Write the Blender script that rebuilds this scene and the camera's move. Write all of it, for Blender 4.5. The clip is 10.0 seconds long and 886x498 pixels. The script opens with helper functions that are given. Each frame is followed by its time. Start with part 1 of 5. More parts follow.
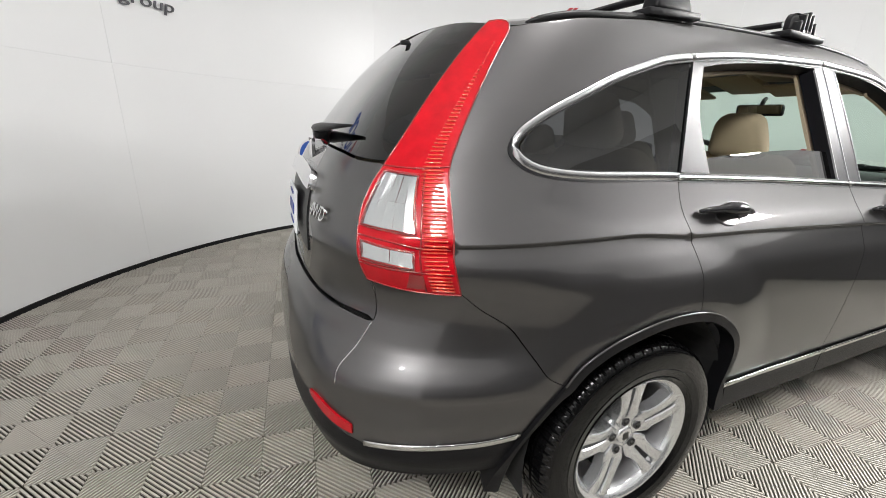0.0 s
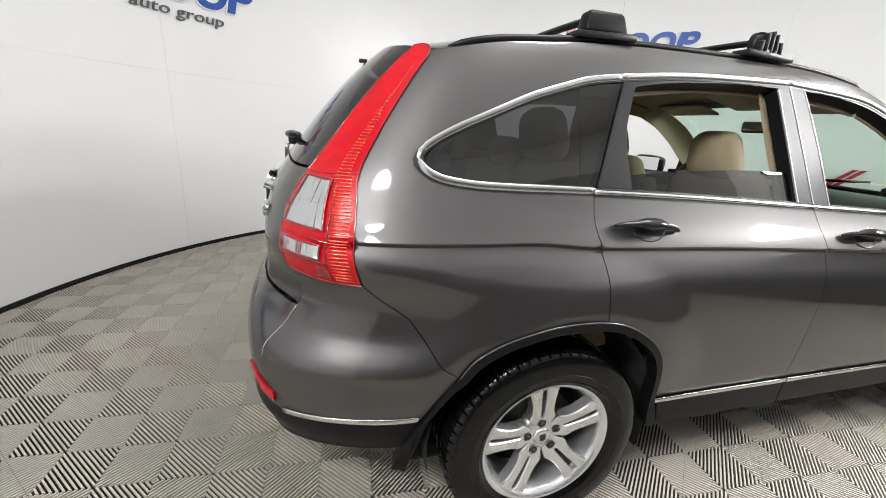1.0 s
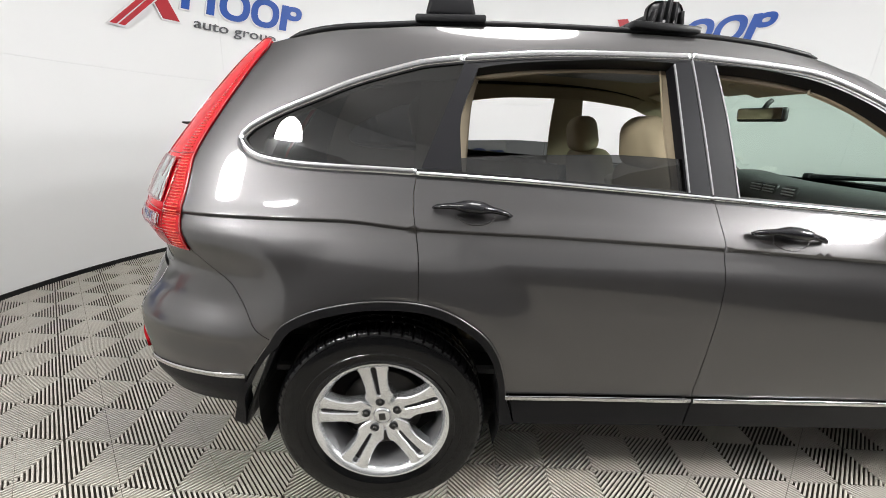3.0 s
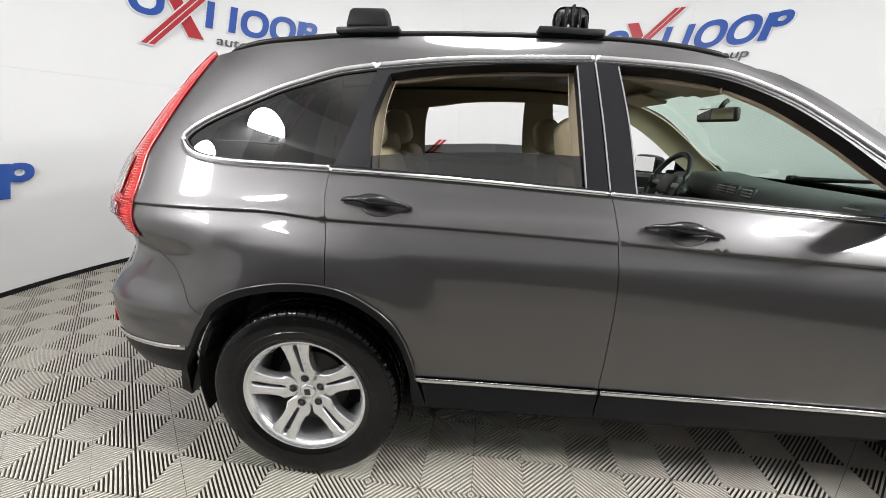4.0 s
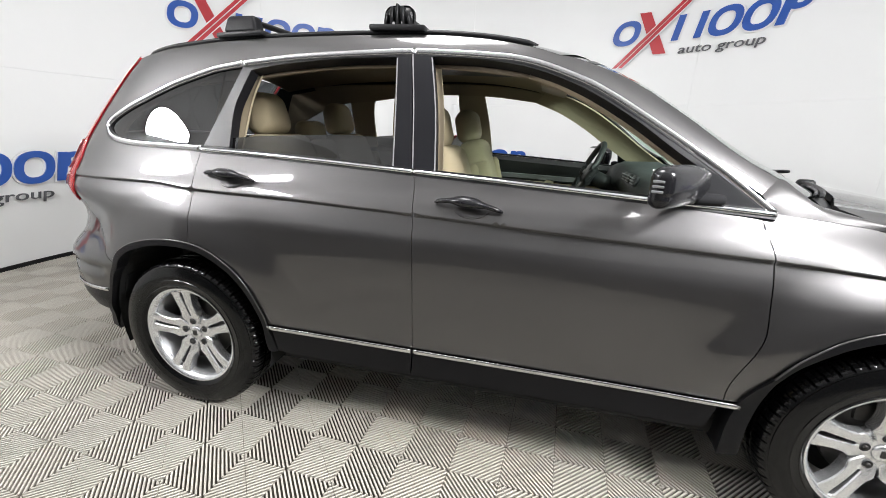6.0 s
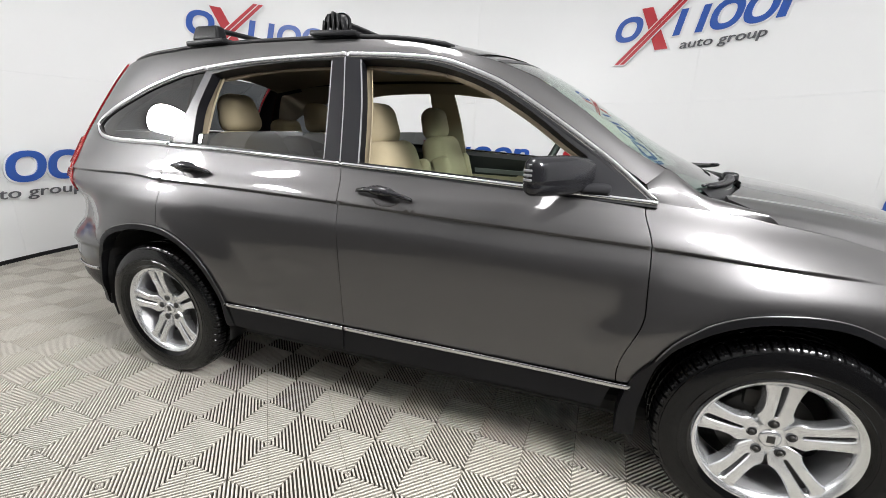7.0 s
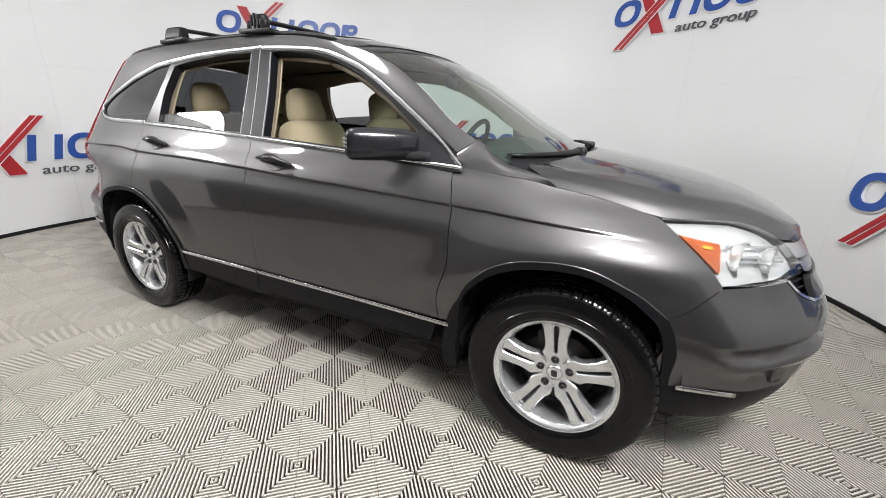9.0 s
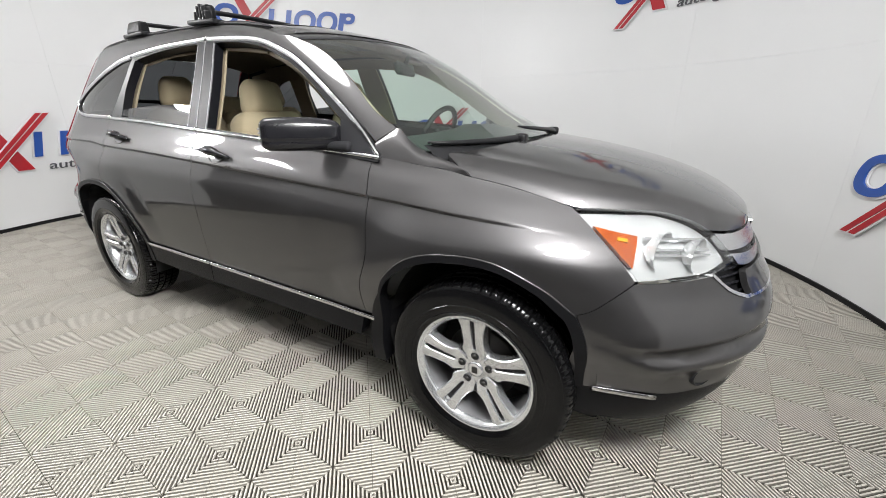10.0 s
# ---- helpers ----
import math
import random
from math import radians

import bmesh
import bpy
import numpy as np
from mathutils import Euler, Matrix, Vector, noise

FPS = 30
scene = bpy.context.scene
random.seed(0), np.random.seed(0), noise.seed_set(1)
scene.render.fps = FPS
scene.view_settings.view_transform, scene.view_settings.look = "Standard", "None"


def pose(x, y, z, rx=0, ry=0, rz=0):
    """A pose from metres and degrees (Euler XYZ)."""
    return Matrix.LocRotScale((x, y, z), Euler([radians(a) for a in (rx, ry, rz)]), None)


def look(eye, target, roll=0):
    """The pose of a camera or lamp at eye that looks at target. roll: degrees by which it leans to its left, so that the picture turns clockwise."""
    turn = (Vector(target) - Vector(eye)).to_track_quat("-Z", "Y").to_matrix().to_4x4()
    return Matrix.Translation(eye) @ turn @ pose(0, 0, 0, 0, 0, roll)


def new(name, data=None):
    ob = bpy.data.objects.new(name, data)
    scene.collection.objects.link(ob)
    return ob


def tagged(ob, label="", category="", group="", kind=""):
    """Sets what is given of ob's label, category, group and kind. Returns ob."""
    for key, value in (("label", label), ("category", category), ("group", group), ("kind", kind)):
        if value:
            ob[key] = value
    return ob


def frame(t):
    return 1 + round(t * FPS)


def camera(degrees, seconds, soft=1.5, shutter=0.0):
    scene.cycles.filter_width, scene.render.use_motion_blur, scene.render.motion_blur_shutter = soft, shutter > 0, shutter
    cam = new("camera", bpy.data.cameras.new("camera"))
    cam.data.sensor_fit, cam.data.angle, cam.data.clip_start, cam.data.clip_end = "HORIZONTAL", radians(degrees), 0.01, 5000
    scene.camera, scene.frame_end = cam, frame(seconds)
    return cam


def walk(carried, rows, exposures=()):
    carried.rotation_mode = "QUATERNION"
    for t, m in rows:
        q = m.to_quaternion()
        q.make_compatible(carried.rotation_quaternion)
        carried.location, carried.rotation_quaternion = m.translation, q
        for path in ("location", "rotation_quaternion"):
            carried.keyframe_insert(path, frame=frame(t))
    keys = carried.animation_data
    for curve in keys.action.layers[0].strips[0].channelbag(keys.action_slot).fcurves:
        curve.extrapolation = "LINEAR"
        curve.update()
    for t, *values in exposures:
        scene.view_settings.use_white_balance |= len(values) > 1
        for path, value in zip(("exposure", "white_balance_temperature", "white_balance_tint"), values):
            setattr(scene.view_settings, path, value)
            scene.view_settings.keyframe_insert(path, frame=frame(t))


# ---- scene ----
cam = camera(96.3, 10.0, soft=0.7)
PATH = [
    (0, (-0.994, -1.567, 1.305), (-0.221, 0.176, 0.7), 2.1),
    (0.5, (-0.857, -1.733, 1.311), (-0.154, 0.039, 0.704), 3.3),
    (1, (-0.679, -1.803, 1.341), (-0.132, 0.028, 0.751), 3.6),
    (1.5, (-0.461, -1.842, 1.358), (-0.072, 0.027, 0.762), 3.6),
    (2, (-0.311, -1.922, 1.348), (-0.034, -0.034, 0.748), 3.2),
    (2.5, (-0.128, -2.026, 1.343), (0.046, -0.125, 0.748), 3.0),
    (3, (0.131, -1.996, 1.315), (0.217, -0.086, 0.73), 2.7),
    (3.2, (0.17, -2.039, 1.304), (0.314, -0.116, 0.772), 3.6),
    (4.3, (0.739, -2.106, 1.31), (0.537, -0.198, 0.744), 1.9),
    (4.5, (0.839, -2.093, 1.313), (0.611, -0.19, 0.743), 2.0),
    (5, (1.085, -2.095, 1.317), (0.774, -0.204, 0.746), 1.8),
    (5.5, (1.276, -2.181, 1.297), (0.89, -0.305, 0.723), 1.7),
    (6.8, (1.833, -2.181, 1.281), (1.279, -0.343, 0.718), 2.1),
    (7, (1.924, -2.193, 1.282), (1.33, -0.373, 0.706), 1.7),
    (7.5, (2.146, -2.265, 1.281), (1.481, -0.47, 0.7), 1.6),
    (8, (2.391, -2.192, 1.263), (1.665, -0.425, 0.673), 1.8),
    (8.5, (2.602, -2.156, 1.262), (1.82, -0.418, 0.656), 1.9),
    (9, (2.796, -2.191, 1.256), (1.958, -0.487, 0.63), 1.7),
    (9.5, (2.953, -2.123, 1.262), (2.06, -0.455, 0.613), 1.2),
    (10, (3.125, -1.958, 1.258), (2.183, -0.33, 0.579), 0.3),
]
walk(cam, [(t, look(eye, target, roll)) for t, eye, target, roll in PATH], [(0, .04, 6560, 10), (2.0, .22, 6560, 10), (5.5, .22, 6430, 10), (7.5, .06, 6460, 10), (10, -.06, 6460, 10)])

from mathutils.geometry import delaunay_2d_cdt

# ---- light ----
world = bpy.data.worlds.new("world")
scene.world = world
world.use_nodes = True
world.node_tree.nodes["Background"].inputs[0].default_value = (.8, .85, .9, 1)
world.node_tree.nodes["Background"].inputs[1].default_value = .02

BOOTH = (.81, .20)      # middle of the round booth
WALL_R, WALL_H = 3.72, 3.7


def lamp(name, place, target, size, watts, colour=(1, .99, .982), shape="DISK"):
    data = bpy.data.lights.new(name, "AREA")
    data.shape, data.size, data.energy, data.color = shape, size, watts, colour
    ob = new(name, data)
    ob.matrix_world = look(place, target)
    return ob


# Added fill light below the ceiling; no such lamp is known there.
lamp("overhead_fill", (.7, -.85, 3.62), (.7, -.8501, 0), 1.1, 58)


# ---- materials ----
def material(name, colour, rough=.5, metal=0.0, coat=0.0, coat_rough=.03, vary=.08, scale=6.0, grain=0.0, grain_scale=300.0, bump=0.0, bump_scale=80.0,
             glass=0.0, emit=0.0, spec=.5, rough_vary=0.0, world_wide=False):
    m = bpy.data.materials.new(name)
    m.use_nodes = True
    nt = m.node_tree
    b = nt.nodes["Principled BSDF"]
    b.inputs["Base Color"].default_value = (*colour, 1)
    b.inputs["Roughness"].default_value = rough
    b.inputs["Metallic"].default_value = metal
    b.inputs["Coat Weight"].default_value = coat
    b.inputs["Coat Roughness"].default_value = coat_rough
    b.inputs["Transmission Weight"].default_value = glass
    b.inputs["Specular IOR Level"].default_value = spec
    if emit:
        b.inputs["Emission Color"].default_value = (*colour, 1)
        b.inputs["Emission Strength"].default_value = emit
    co = nt.nodes.new("ShaderNodeNewGeometry" if world_wide else "ShaderNodeTexCoord")
    place = co.outputs["Position" if world_wide else "Object"]

    def noise_node(s, detail=3.0):
        n = nt.nodes.new("ShaderNodeTexNoise")
        n.inputs["Scale"].default_value = s
        n.inputs["Detail"].default_value = detail
        nt.links.new(place, n.inputs["Vector"])
        return n
    if vary or grain:
        big, fine = noise_node(scale), noise_node(grain_scale, 1.0)
        mix = nt.nodes.new("ShaderNodeMath")
        mix.operation = "MULTIPLY_ADD"
        mix.inputs[1].default_value = 2 * vary
        mix.inputs[2].default_value = 1 - vary
        nt.links.new(big.outputs["Fac"], mix.inputs[0])
        mix2 = nt.nodes.new("ShaderNodeMath")
        mix2.operation = "MULTIPLY_ADD"
        mix2.inputs[1].default_value = 2 * grain
        nt.links.new(fine.outputs["Fac"], mix2.inputs[0])
        sub = nt.nodes.new("ShaderNodeMath")
        sub.operation = "SUBTRACT"
        sub.inputs[1].default_value = grain
        nt.links.new(mix.outputs[0], sub.inputs[0])
        nt.links.new(sub.outputs[0], mix2.inputs[2])
        col = nt.nodes.new("ShaderNodeVectorMath")
        col.operation = "SCALE"
        col.inputs[0].default_value = colour
        nt.links.new(mix2.outputs[0], col.inputs["Scale"])
        nt.links.new(col.outputs[0], b.inputs["Base Color"])
        if rough_vary:
            rr = nt.nodes.new("ShaderNodeMath")
            rr.operation = "MULTIPLY_ADD"
            rr.inputs[1].default_value = 2 * rough_vary
            rr.inputs[2].default_value = rough - rough_vary
            nt.links.new(big.outputs["Fac"], rr.inputs[0])
            nt.links.new(rr.outputs[0], b.inputs["Roughness"])
    if bump:
        nb = noise_node(bump_scale, 4.0)
        bn = nt.nodes.new("ShaderNodeBump")
        bn.inputs["Strength"].default_value = bump
        bn.inputs["Distance"].default_value = .002
        nt.links.new(nb.outputs["Fac"], bn.inputs["Height"])
        nt.links.new(bn.outputs["Normal"], b.inputs["Normal"])
    return m


PAINT = material("grey_metallic_paint", (.082, .0797, .0805), rough=.41, metal=.9, coat=1.0, coat_rough=.045, vary=.03, grain=.10, grain_scale=900)
PAINT.node_tree.nodes["Principled BSDF"].inputs["Specular Tint"].default_value = (.4, .4, .4, 1)
PAINT.node_tree.nodes["Principled BSDF"].inputs["Coat IOR"].default_value = 1.6
CHROME = material("chrome", (.75, .75, .76), rough=.12, metal=1.0, vary=.02)
STRIP = material("brushed_bright_strip", (.60, .60, .60), rough=.20, metal=1.0, vary=.03)
SATIN = material("satin_metal", (.62, .62, .63), rough=.25, metal=1.0, vary=.03)
ALLOY = material("silver_alloy", (.70, .71, .72), rough=.24, metal=.8, coat=.6, vary=.04, rough_vary=.05)
BLACK = material("black_plastic", (.010, .010, .011), rough=.40, spec=.25, vary=.12, scale=9, bump=.15, bump_scale=600)
PILLAR_BLACK = material("satin_black_pillar", (.008, .008, .010), rough=.40, spec=.15, vary=.08)
MATTE_BLACK = material("matte_black_plastic", (.022, .022, .024), rough=.8, spec=.12, vary=.10, bump=.15, bump_scale=600)
GLOSS_BLACK = material("gloss_black_trim", (.010, .010, .012), rough=.30, spec=.32, vary=.08)
CLAD = material("dark_grey_cladding", (.007, .007, .008), rough=.40, spec=.14, vary=.12, bump=.15, bump_scale=700)
RUBBER = material("tyre_rubber", (.0035, .0035, .0038), rough=.17, spec=.28, vary=.3, scale=11, bump=.20, bump_scale=26, rough_vary=.12)
DARK = material("dark_underside", (.008, .008, .008), rough=.9, vary=.2)
IRON = material("brake_iron", (.055, .053, .05), rough=.5, metal=.7, vary=.2, scale=30)
BARREL = material("silver_wheel_barrel", (.50, .50, .51), rough=.35, metal=.8, vary=.1)
SLOT = material("dull_dark_alloy", (.05, .05, .052), rough=.5, metal=.5, vary=.2)
WALL = material("white_wall_panel", (.795, .80, .80), rough=.32, vary=.03, scale=1.2, coat=.0, bump=.04, bump_scale=6)
# For wall out of view: stand-ins for a dark hall in the reflections.
UNSEEN_GREY = material("unseen_grey_panel", (.36, .36, .36), rough=.6, vary=.15, scale=2)
UNSEEN_DARK = material("unseen_dark_panel", (.05, .05, .052), rough=.7, vary=.15, scale=2)
CEIL = material("white_ceiling", (.80, .80, .80), rough=.8, vary=.03)
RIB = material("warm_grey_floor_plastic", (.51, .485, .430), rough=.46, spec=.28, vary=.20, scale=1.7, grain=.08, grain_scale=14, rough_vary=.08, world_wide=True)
UNDERFLOOR = material("dark_tile_base", (.075, .068, .056), rough=.9, spec=.1, vary=.25, scale=3)
# Same plastic, darker on the rib sides: groove shade put into the colour.
RIB_SIDE = material("shaded_rib_sides", (.40, .376, .328), rough=.7, vary=.15, scale=3)


# ---- more materials ----
def clear_glass(name, tint, gloss=1.0):
    """Thin glass: tinted see-through with a mirror film by Fresnel."""
    m = bpy.data.materials.new(name)
    m.use_nodes = True
    nt = m.node_tree
    nt.nodes.remove(nt.nodes["Principled BSDF"])
    out = nt.nodes["Material Output"]
    tr, gl, lw, mx = (nt.nodes.new("ShaderNode" + k) for k in ("BsdfTransparent", "BsdfGlossy", "LayerWeight", "MixShader"))
    tr.inputs[0].default_value = (*tint, 1)
    gl.inputs["Roughness"].default_value = .01
    gl.inputs[0].default_value = (gloss, gloss, gloss, 1)
    lw.inputs[0].default_value = .5
    up, lin = nt.nodes.new("ShaderNodeMath"), nt.nodes.new("ShaderNodeMath")
    up.operation, lin.operation = "POWER", "MULTIPLY_ADD"
    up.inputs[1].default_value = 4.0
    lin.inputs[1].default_value, lin.inputs[2].default_value = .93, .07
    nt.links.new(lw.outputs["Facing"], up.inputs[0])
    nt.links.new(up.outputs[0], lin.inputs[0])
    nt.links.new(lin.outputs[0], mx.inputs[0])
    nt.links.new(tr.outputs[0], mx.inputs[1])
    nt.links.new(gl.outputs[0], mx.inputs[2])
    nt.links.new(mx.outputs[0], out.inputs[0])
    return m


PRIVACY = clear_glass("dark_tinted_glass", (.085, .09, .095))
HALF_TINT = clear_glass("grey_tinted_glass", (.11, .115, .115))
SCREEN_GLASS = clear_glass("green_tinted_windscreen", (.64, .80, .71))
LENS = clear_glass("clear_lamp_lens", (.92, .93, .93))
RED = material("red_lamp_plastic", (.40, .003, .009), rough=.16, spec=.15, coat=.35, vary=.35, scale=28, bump=.12, bump_scale=120)
# Ribs brighter than the lens: lamp highlights put into their colour.
RED_RIB = material("red_rib_glint", (.80, .075, .04), rough=.14, metal=.6, coat=1.0, vary=.25, scale=60)
RED_DARK = material("dark_red_lens", (.20, .004, .006), rough=.15, coat=1.0, vary=.1, scale=40)
AMBER = material("amber_lens", (.34, .062, .002), rough=.18, coat=.8, vary=.45, scale=40, bump=.5, bump_scale=60)
YELLOW = material("yellow_bulb_glass", (.75, .36, .01), rough=.2, coat=.8, vary=.2, scale=60)
HANDLE = material("dark_grey_plastic", (.012, .012, .014), rough=.20, spec=.45, vary=.08, scale=12)
SILVER_LENS = material("silvery_clear_lens", (.46, .47, .49), rough=.13, metal=.85, coat=.8, vary=.45, scale=20, bump=.8, bump_scale=24)
REFLECTOR = material("lamp_reflector", (.86, .87, .87), rough=.22, metal=.70, vary=.25, scale=12, bump=.9, bump_scale=12)
TAN = material("tan_seat_cloth", (.34, .285, .185), rough=.85, vary=.06, scale=8, grain=.10, grain_scale=700, bump=.5, bump_scale=900)
TAN_TRIM = material("tan_trim", (.35, .29, .20), rough=.6, vary=.05, bump=.1, bump_scale=600)
LINER = material("tan_roof_lining", (.30, .25, .18), rough=.9, vary=.06, grain=.05, bump=.3, bump_scale=800)
DASH = material("dark_green_grey_dashboard", (.035, .038, .038), rough=.55, vary=.08, bump=.3, bump_scale=900)
DARK_TRIM = material("charcoal_trim", (.022, .022, .023), rough=.5, vary=.08, bump=.2, bump_scale=700)
GREY_TRIM = material("grey_inlay", (.22, .22, .225), rough=.35, vary=.05)
MIRROR = material("mirror_glass", (.9, .9, .9), rough=.01, metal=1.0, vary=0)
PLATE_WHITE = material("white_plate", (.72, .73, .75), rough=.35, vary=.06, scale=30)
INK = material("blue_ink", (.03, .05, .22), rough=.5, vary=.05)
GLOW = material("lamp_diffuser", (1.0, .995, .99), rough=.6, vary=0, emit=108.0)
FACET = material("bright_lamp_mirror", (.72, .73, .74), rough=.10, metal=1.0, vary=.05)
LOGO_BLUE = material("blue_sign_acrylic", (.012, .075, .36), rough=.3, vary=.05, coat=.3)
LOGO_RED = material("red_sign_acrylic", (.42, .012, .022), rough=.3, vary=.05, coat=.3)
LOGO_GREY = material("grey_sign_acrylic", (.085, .085, .095), rough=.35, vary=.05)
LOGO_WHITE = material("white_sign_edge", (.78, .77, .78), rough=.35, vary=.03)


# ---- mesh helpers ----
def mesh_of(name, verts, faces, materials, smooth=False):
    me = bpy.data.meshes.new(name)
    me.from_pydata([tuple(v) for v in verts], [], faces)
    for m in materials if isinstance(materials, (list, tuple)) else [materials]:
        me.materials.append(m)
    if smooth:
        me.shade_smooth()
    me.update()
    return me


def part(name, data, mat, parent=None, label=""):
    """One mesh object from a bmesh or a mesh, under a thing or a part."""
    if isinstance(data, bmesh.types.BMesh):
        me = bpy.data.meshes.new(name)
        data.to_mesh(me)
        data.free()
        data = me
    if mat is not None and not len(data.materials):
        data.materials.append(mat)
    ob = new(name, data)
    if parent is not None:
        ob.parent = parent
    if label:
        tagged(ob, label)
    return ob


def thing(name, place, label, category, group="", kind=""):
    ob = new(name)
    ob.location = place
    return tagged(ob, label, category, group, kind)


def smooth_bm(bm, angle=40):
    for f in bm.faces:
        f.smooth = True
    for e in bm.edges:
        if len(e.link_faces) == 2 and e.calc_face_angle(0) > radians(angle):
            e.smooth = False
    return bm


def box(bm, size, m, bevel=0.0, segs=2):
    """A bevelled box in the pose m, added to bm."""
    r = bmesh.ops.create_cube(bm, size=1.0)
    vs = r["verts"]
    bmesh.ops.transform(bm, matrix=Matrix.Diagonal((*size, 1)), verts=vs)
    if bevel:
        es = list({e for v in vs for e in v.link_edges})
        b = bmesh.ops.bevel(bm, geom=es, offset=bevel, segments=segs, affect="EDGES", profile=.5)
        vs = list({v for f in b["faces"] for v in f.verts} | {v for v in vs if v.is_valid})
    bmesh.ops.transform(bm, matrix=m, verts=vs)
    return vs


def lathe(bm, profile, m, steps=48, closed=False):
    """Turns (radius, depth) pairs about the z axis of the pose m."""
    rings = []
    for k in range(steps):
        a = 2 * math.pi * k / steps
        rings.append([bm.verts.new(m @ Vector((r * math.cos(a), r * math.sin(a), d))) for r, d in profile])
    n = len(profile)
    for k in range(steps):
        p, q = rings[k], rings[(k + 1) % steps]
        for i in range(n if closed else n - 1):
            j = (i + 1) % n
            bm.faces.new((p[i], q[i], q[j], p[j]))
    return bm


def tube(bm, points, radius, sides=8, cap=True, squash=1.0):
    """A round bar along points."""
    pts = [Vector(p) for p in points]
    rings = []
    for i, p in enumerate(pts):
        d = (pts[min(i + 1, len(pts) - 1)] - pts[max(i - 1, 0)]).normalized()
        up = Vector((0, 0, 1)) if abs(d.z) < .9 else Vector((1, 0, 0))
        a = d.cross(up).normalized()
        b = a.cross(d)
        r = radius[i] if isinstance(radius, (list, tuple)) else radius
        rings.append([bm.verts.new(p + r * (math.cos(t) * a + squash * math.sin(t) * b)) for t in [2 * math.pi * k / sides for k in range(sides)]])
    for p, q in zip(rings, rings[1:]):
        for k in range(sides):
            bm.faces.new((p[k], p[(k + 1) % sides], q[(k + 1) % sides], q[k]))
    if cap:
        bm.faces.new(rings[0][::-1])
        bm.faces.new(rings[-1])
    return bm


def catmull(points, gap=.02):
    """A smooth line through the points, with a point about every gap."""
    p = [np.array(q, float) for q in points]
    if len(p) == 2:
        n = max(1, int(np.ceil(np.linalg.norm(p[1] - p[0]) / gap)))
        return [tuple(p[0] + (p[1] - p[0]) * i / n) for i in range(n + 1)]
    out = []
    for i in range(len(p) - 1):
        a, b, c, d = p[max(i - 1, 0)], p[i], p[i + 1], p[min(i + 2, len(p) - 1)]
        n = max(1, int(np.ceil(np.linalg.norm(c - b) / gap)))
        for k in range(n):
            t = k / n
            out.append(tuple(.5 * (2 * b + (c - a) * t + (2 * a - 5 * b + 4 * c - d) * t * t + (3 * b - a - 3 * c + d) * t ** 3)))
    return out + [tuple(p[-1])]


def outline(*runs, gap=.02):
    """A closed outline out of smooth runs that meet in corners."""
    out = []
    for run in runs:
        for q in catmull(run, gap):
            if not out or math.dist(out[-1], q) > 1e-4:
                out.append(q)
    if math.dist(out[0], out[-1]) < 1e-4:
        out.pop()
    return out


def inset(poly, d):
    """The outline moved inwards by d."""
    a = sum(p[0] * q[1] - q[0] * p[1] for p, q in zip(poly, poly[1:] + poly[:1]))
    sgn = 1 if a > 0 else -1
    out = []
    for i, p in enumerate(poly):
        q, r = poly[i - 1], poly[(i + 1) % len(poly)]
        e1, e2 = Vector((p[0] - q[0], p[1] - q[1])).normalized(), Vector((r[0] - p[0], r[1] - p[1])).normalized()
        n1, n2 = Vector((-e1.y, e1.x)) * sgn, Vector((-e2.y, e2.x)) * sgn
        n = n1 + n2
        k = d / max(.35, 1 + n1.dot(n2)) if n.length > 1e-6 else 0
        out.append((p[0] + n.x * k, p[1] + n.y * k))
    return out



# ---- the car's skin ----
def smooth_curve(pts):
    """Monotone cubic through (position, value) pairs."""
    xs = np.array([p[0] for p in pts], float)
    ys = np.array([p[1] for p in pts], float)
    h, d = np.diff(xs), np.diff(ys) / np.diff(xs)
    m = np.zeros(len(xs))
    for i in range(1, len(xs) - 1):
        if d[i - 1] * d[i] > 0:
            w1, w2 = 2 * h[i] + h[i - 1], h[i] + 2 * h[i - 1]
            m[i] = (w1 + w2) / (w1 / d[i - 1] + w2 / d[i])
    m[0], m[-1] = d[0], d[-1]

    def at(x):
        x = np.asarray(x, float)
        i = np.clip(np.searchsorted(xs, x) - 1, 0, len(h) - 1)
        u = (x - xs[i]) / h[i]
        lo, hi = np.minimum(u, 0), np.maximum(u - 1, 0)
        u = np.clip(u, 0, 1)
        return ((1 + 2 * u) * (1 - u) ** 2 * ys[i] + u * (1 - u) ** 2 * h[i] * m[i] + u * u * (3 - 2 * u) * ys[i + 1]
                - u * u * (1 - u) * h[i] * m[i + 1] + lo * h[i] * m[i] + hi * h[i] * m[i + 1])
    return at


def step(a, b, x):
    u = np.clip((x - a) / (b - a), 0, 1)
    return u * u * (3 - 2 * u)


HALF_WIDTH = smooth_curve([(.15, .80), (.25, .850), (.35, .864), (.46, .868), (.56, .877), (.68, .886), (.80, .892), (.90, .890), (.97, .878),
                           (1.02, .856), (1.08, .818), (1.13, .793), (1.25, .744), (1.40, .684), (1.55, .624), (1.60, .600), (1.65, .565)])
TAIL = smooth_curve([(.15, -.78), (.25, -.90), (.35, -.955), (.45, -.985), (.60, -.99), (.70, -.975), (.77, -.945), (.83, -.91), (.90, -.905),
                     (1.0, -.90), (1.08, -.885), (1.15, -.858), (1.3, -.758), (1.4, -.680), (1.5, -.590), (1.56, -.525), (1.6, -.475), (1.65, -.40)])
NOSE = smooth_curve([(.15, 3.23), (.25, 3.37), (.4, 3.465), (.55, 3.495), (.65, 3.485), (.75, 3.455), (.85, 3.41), (.95, 3.34), (1.05, 3.20)])
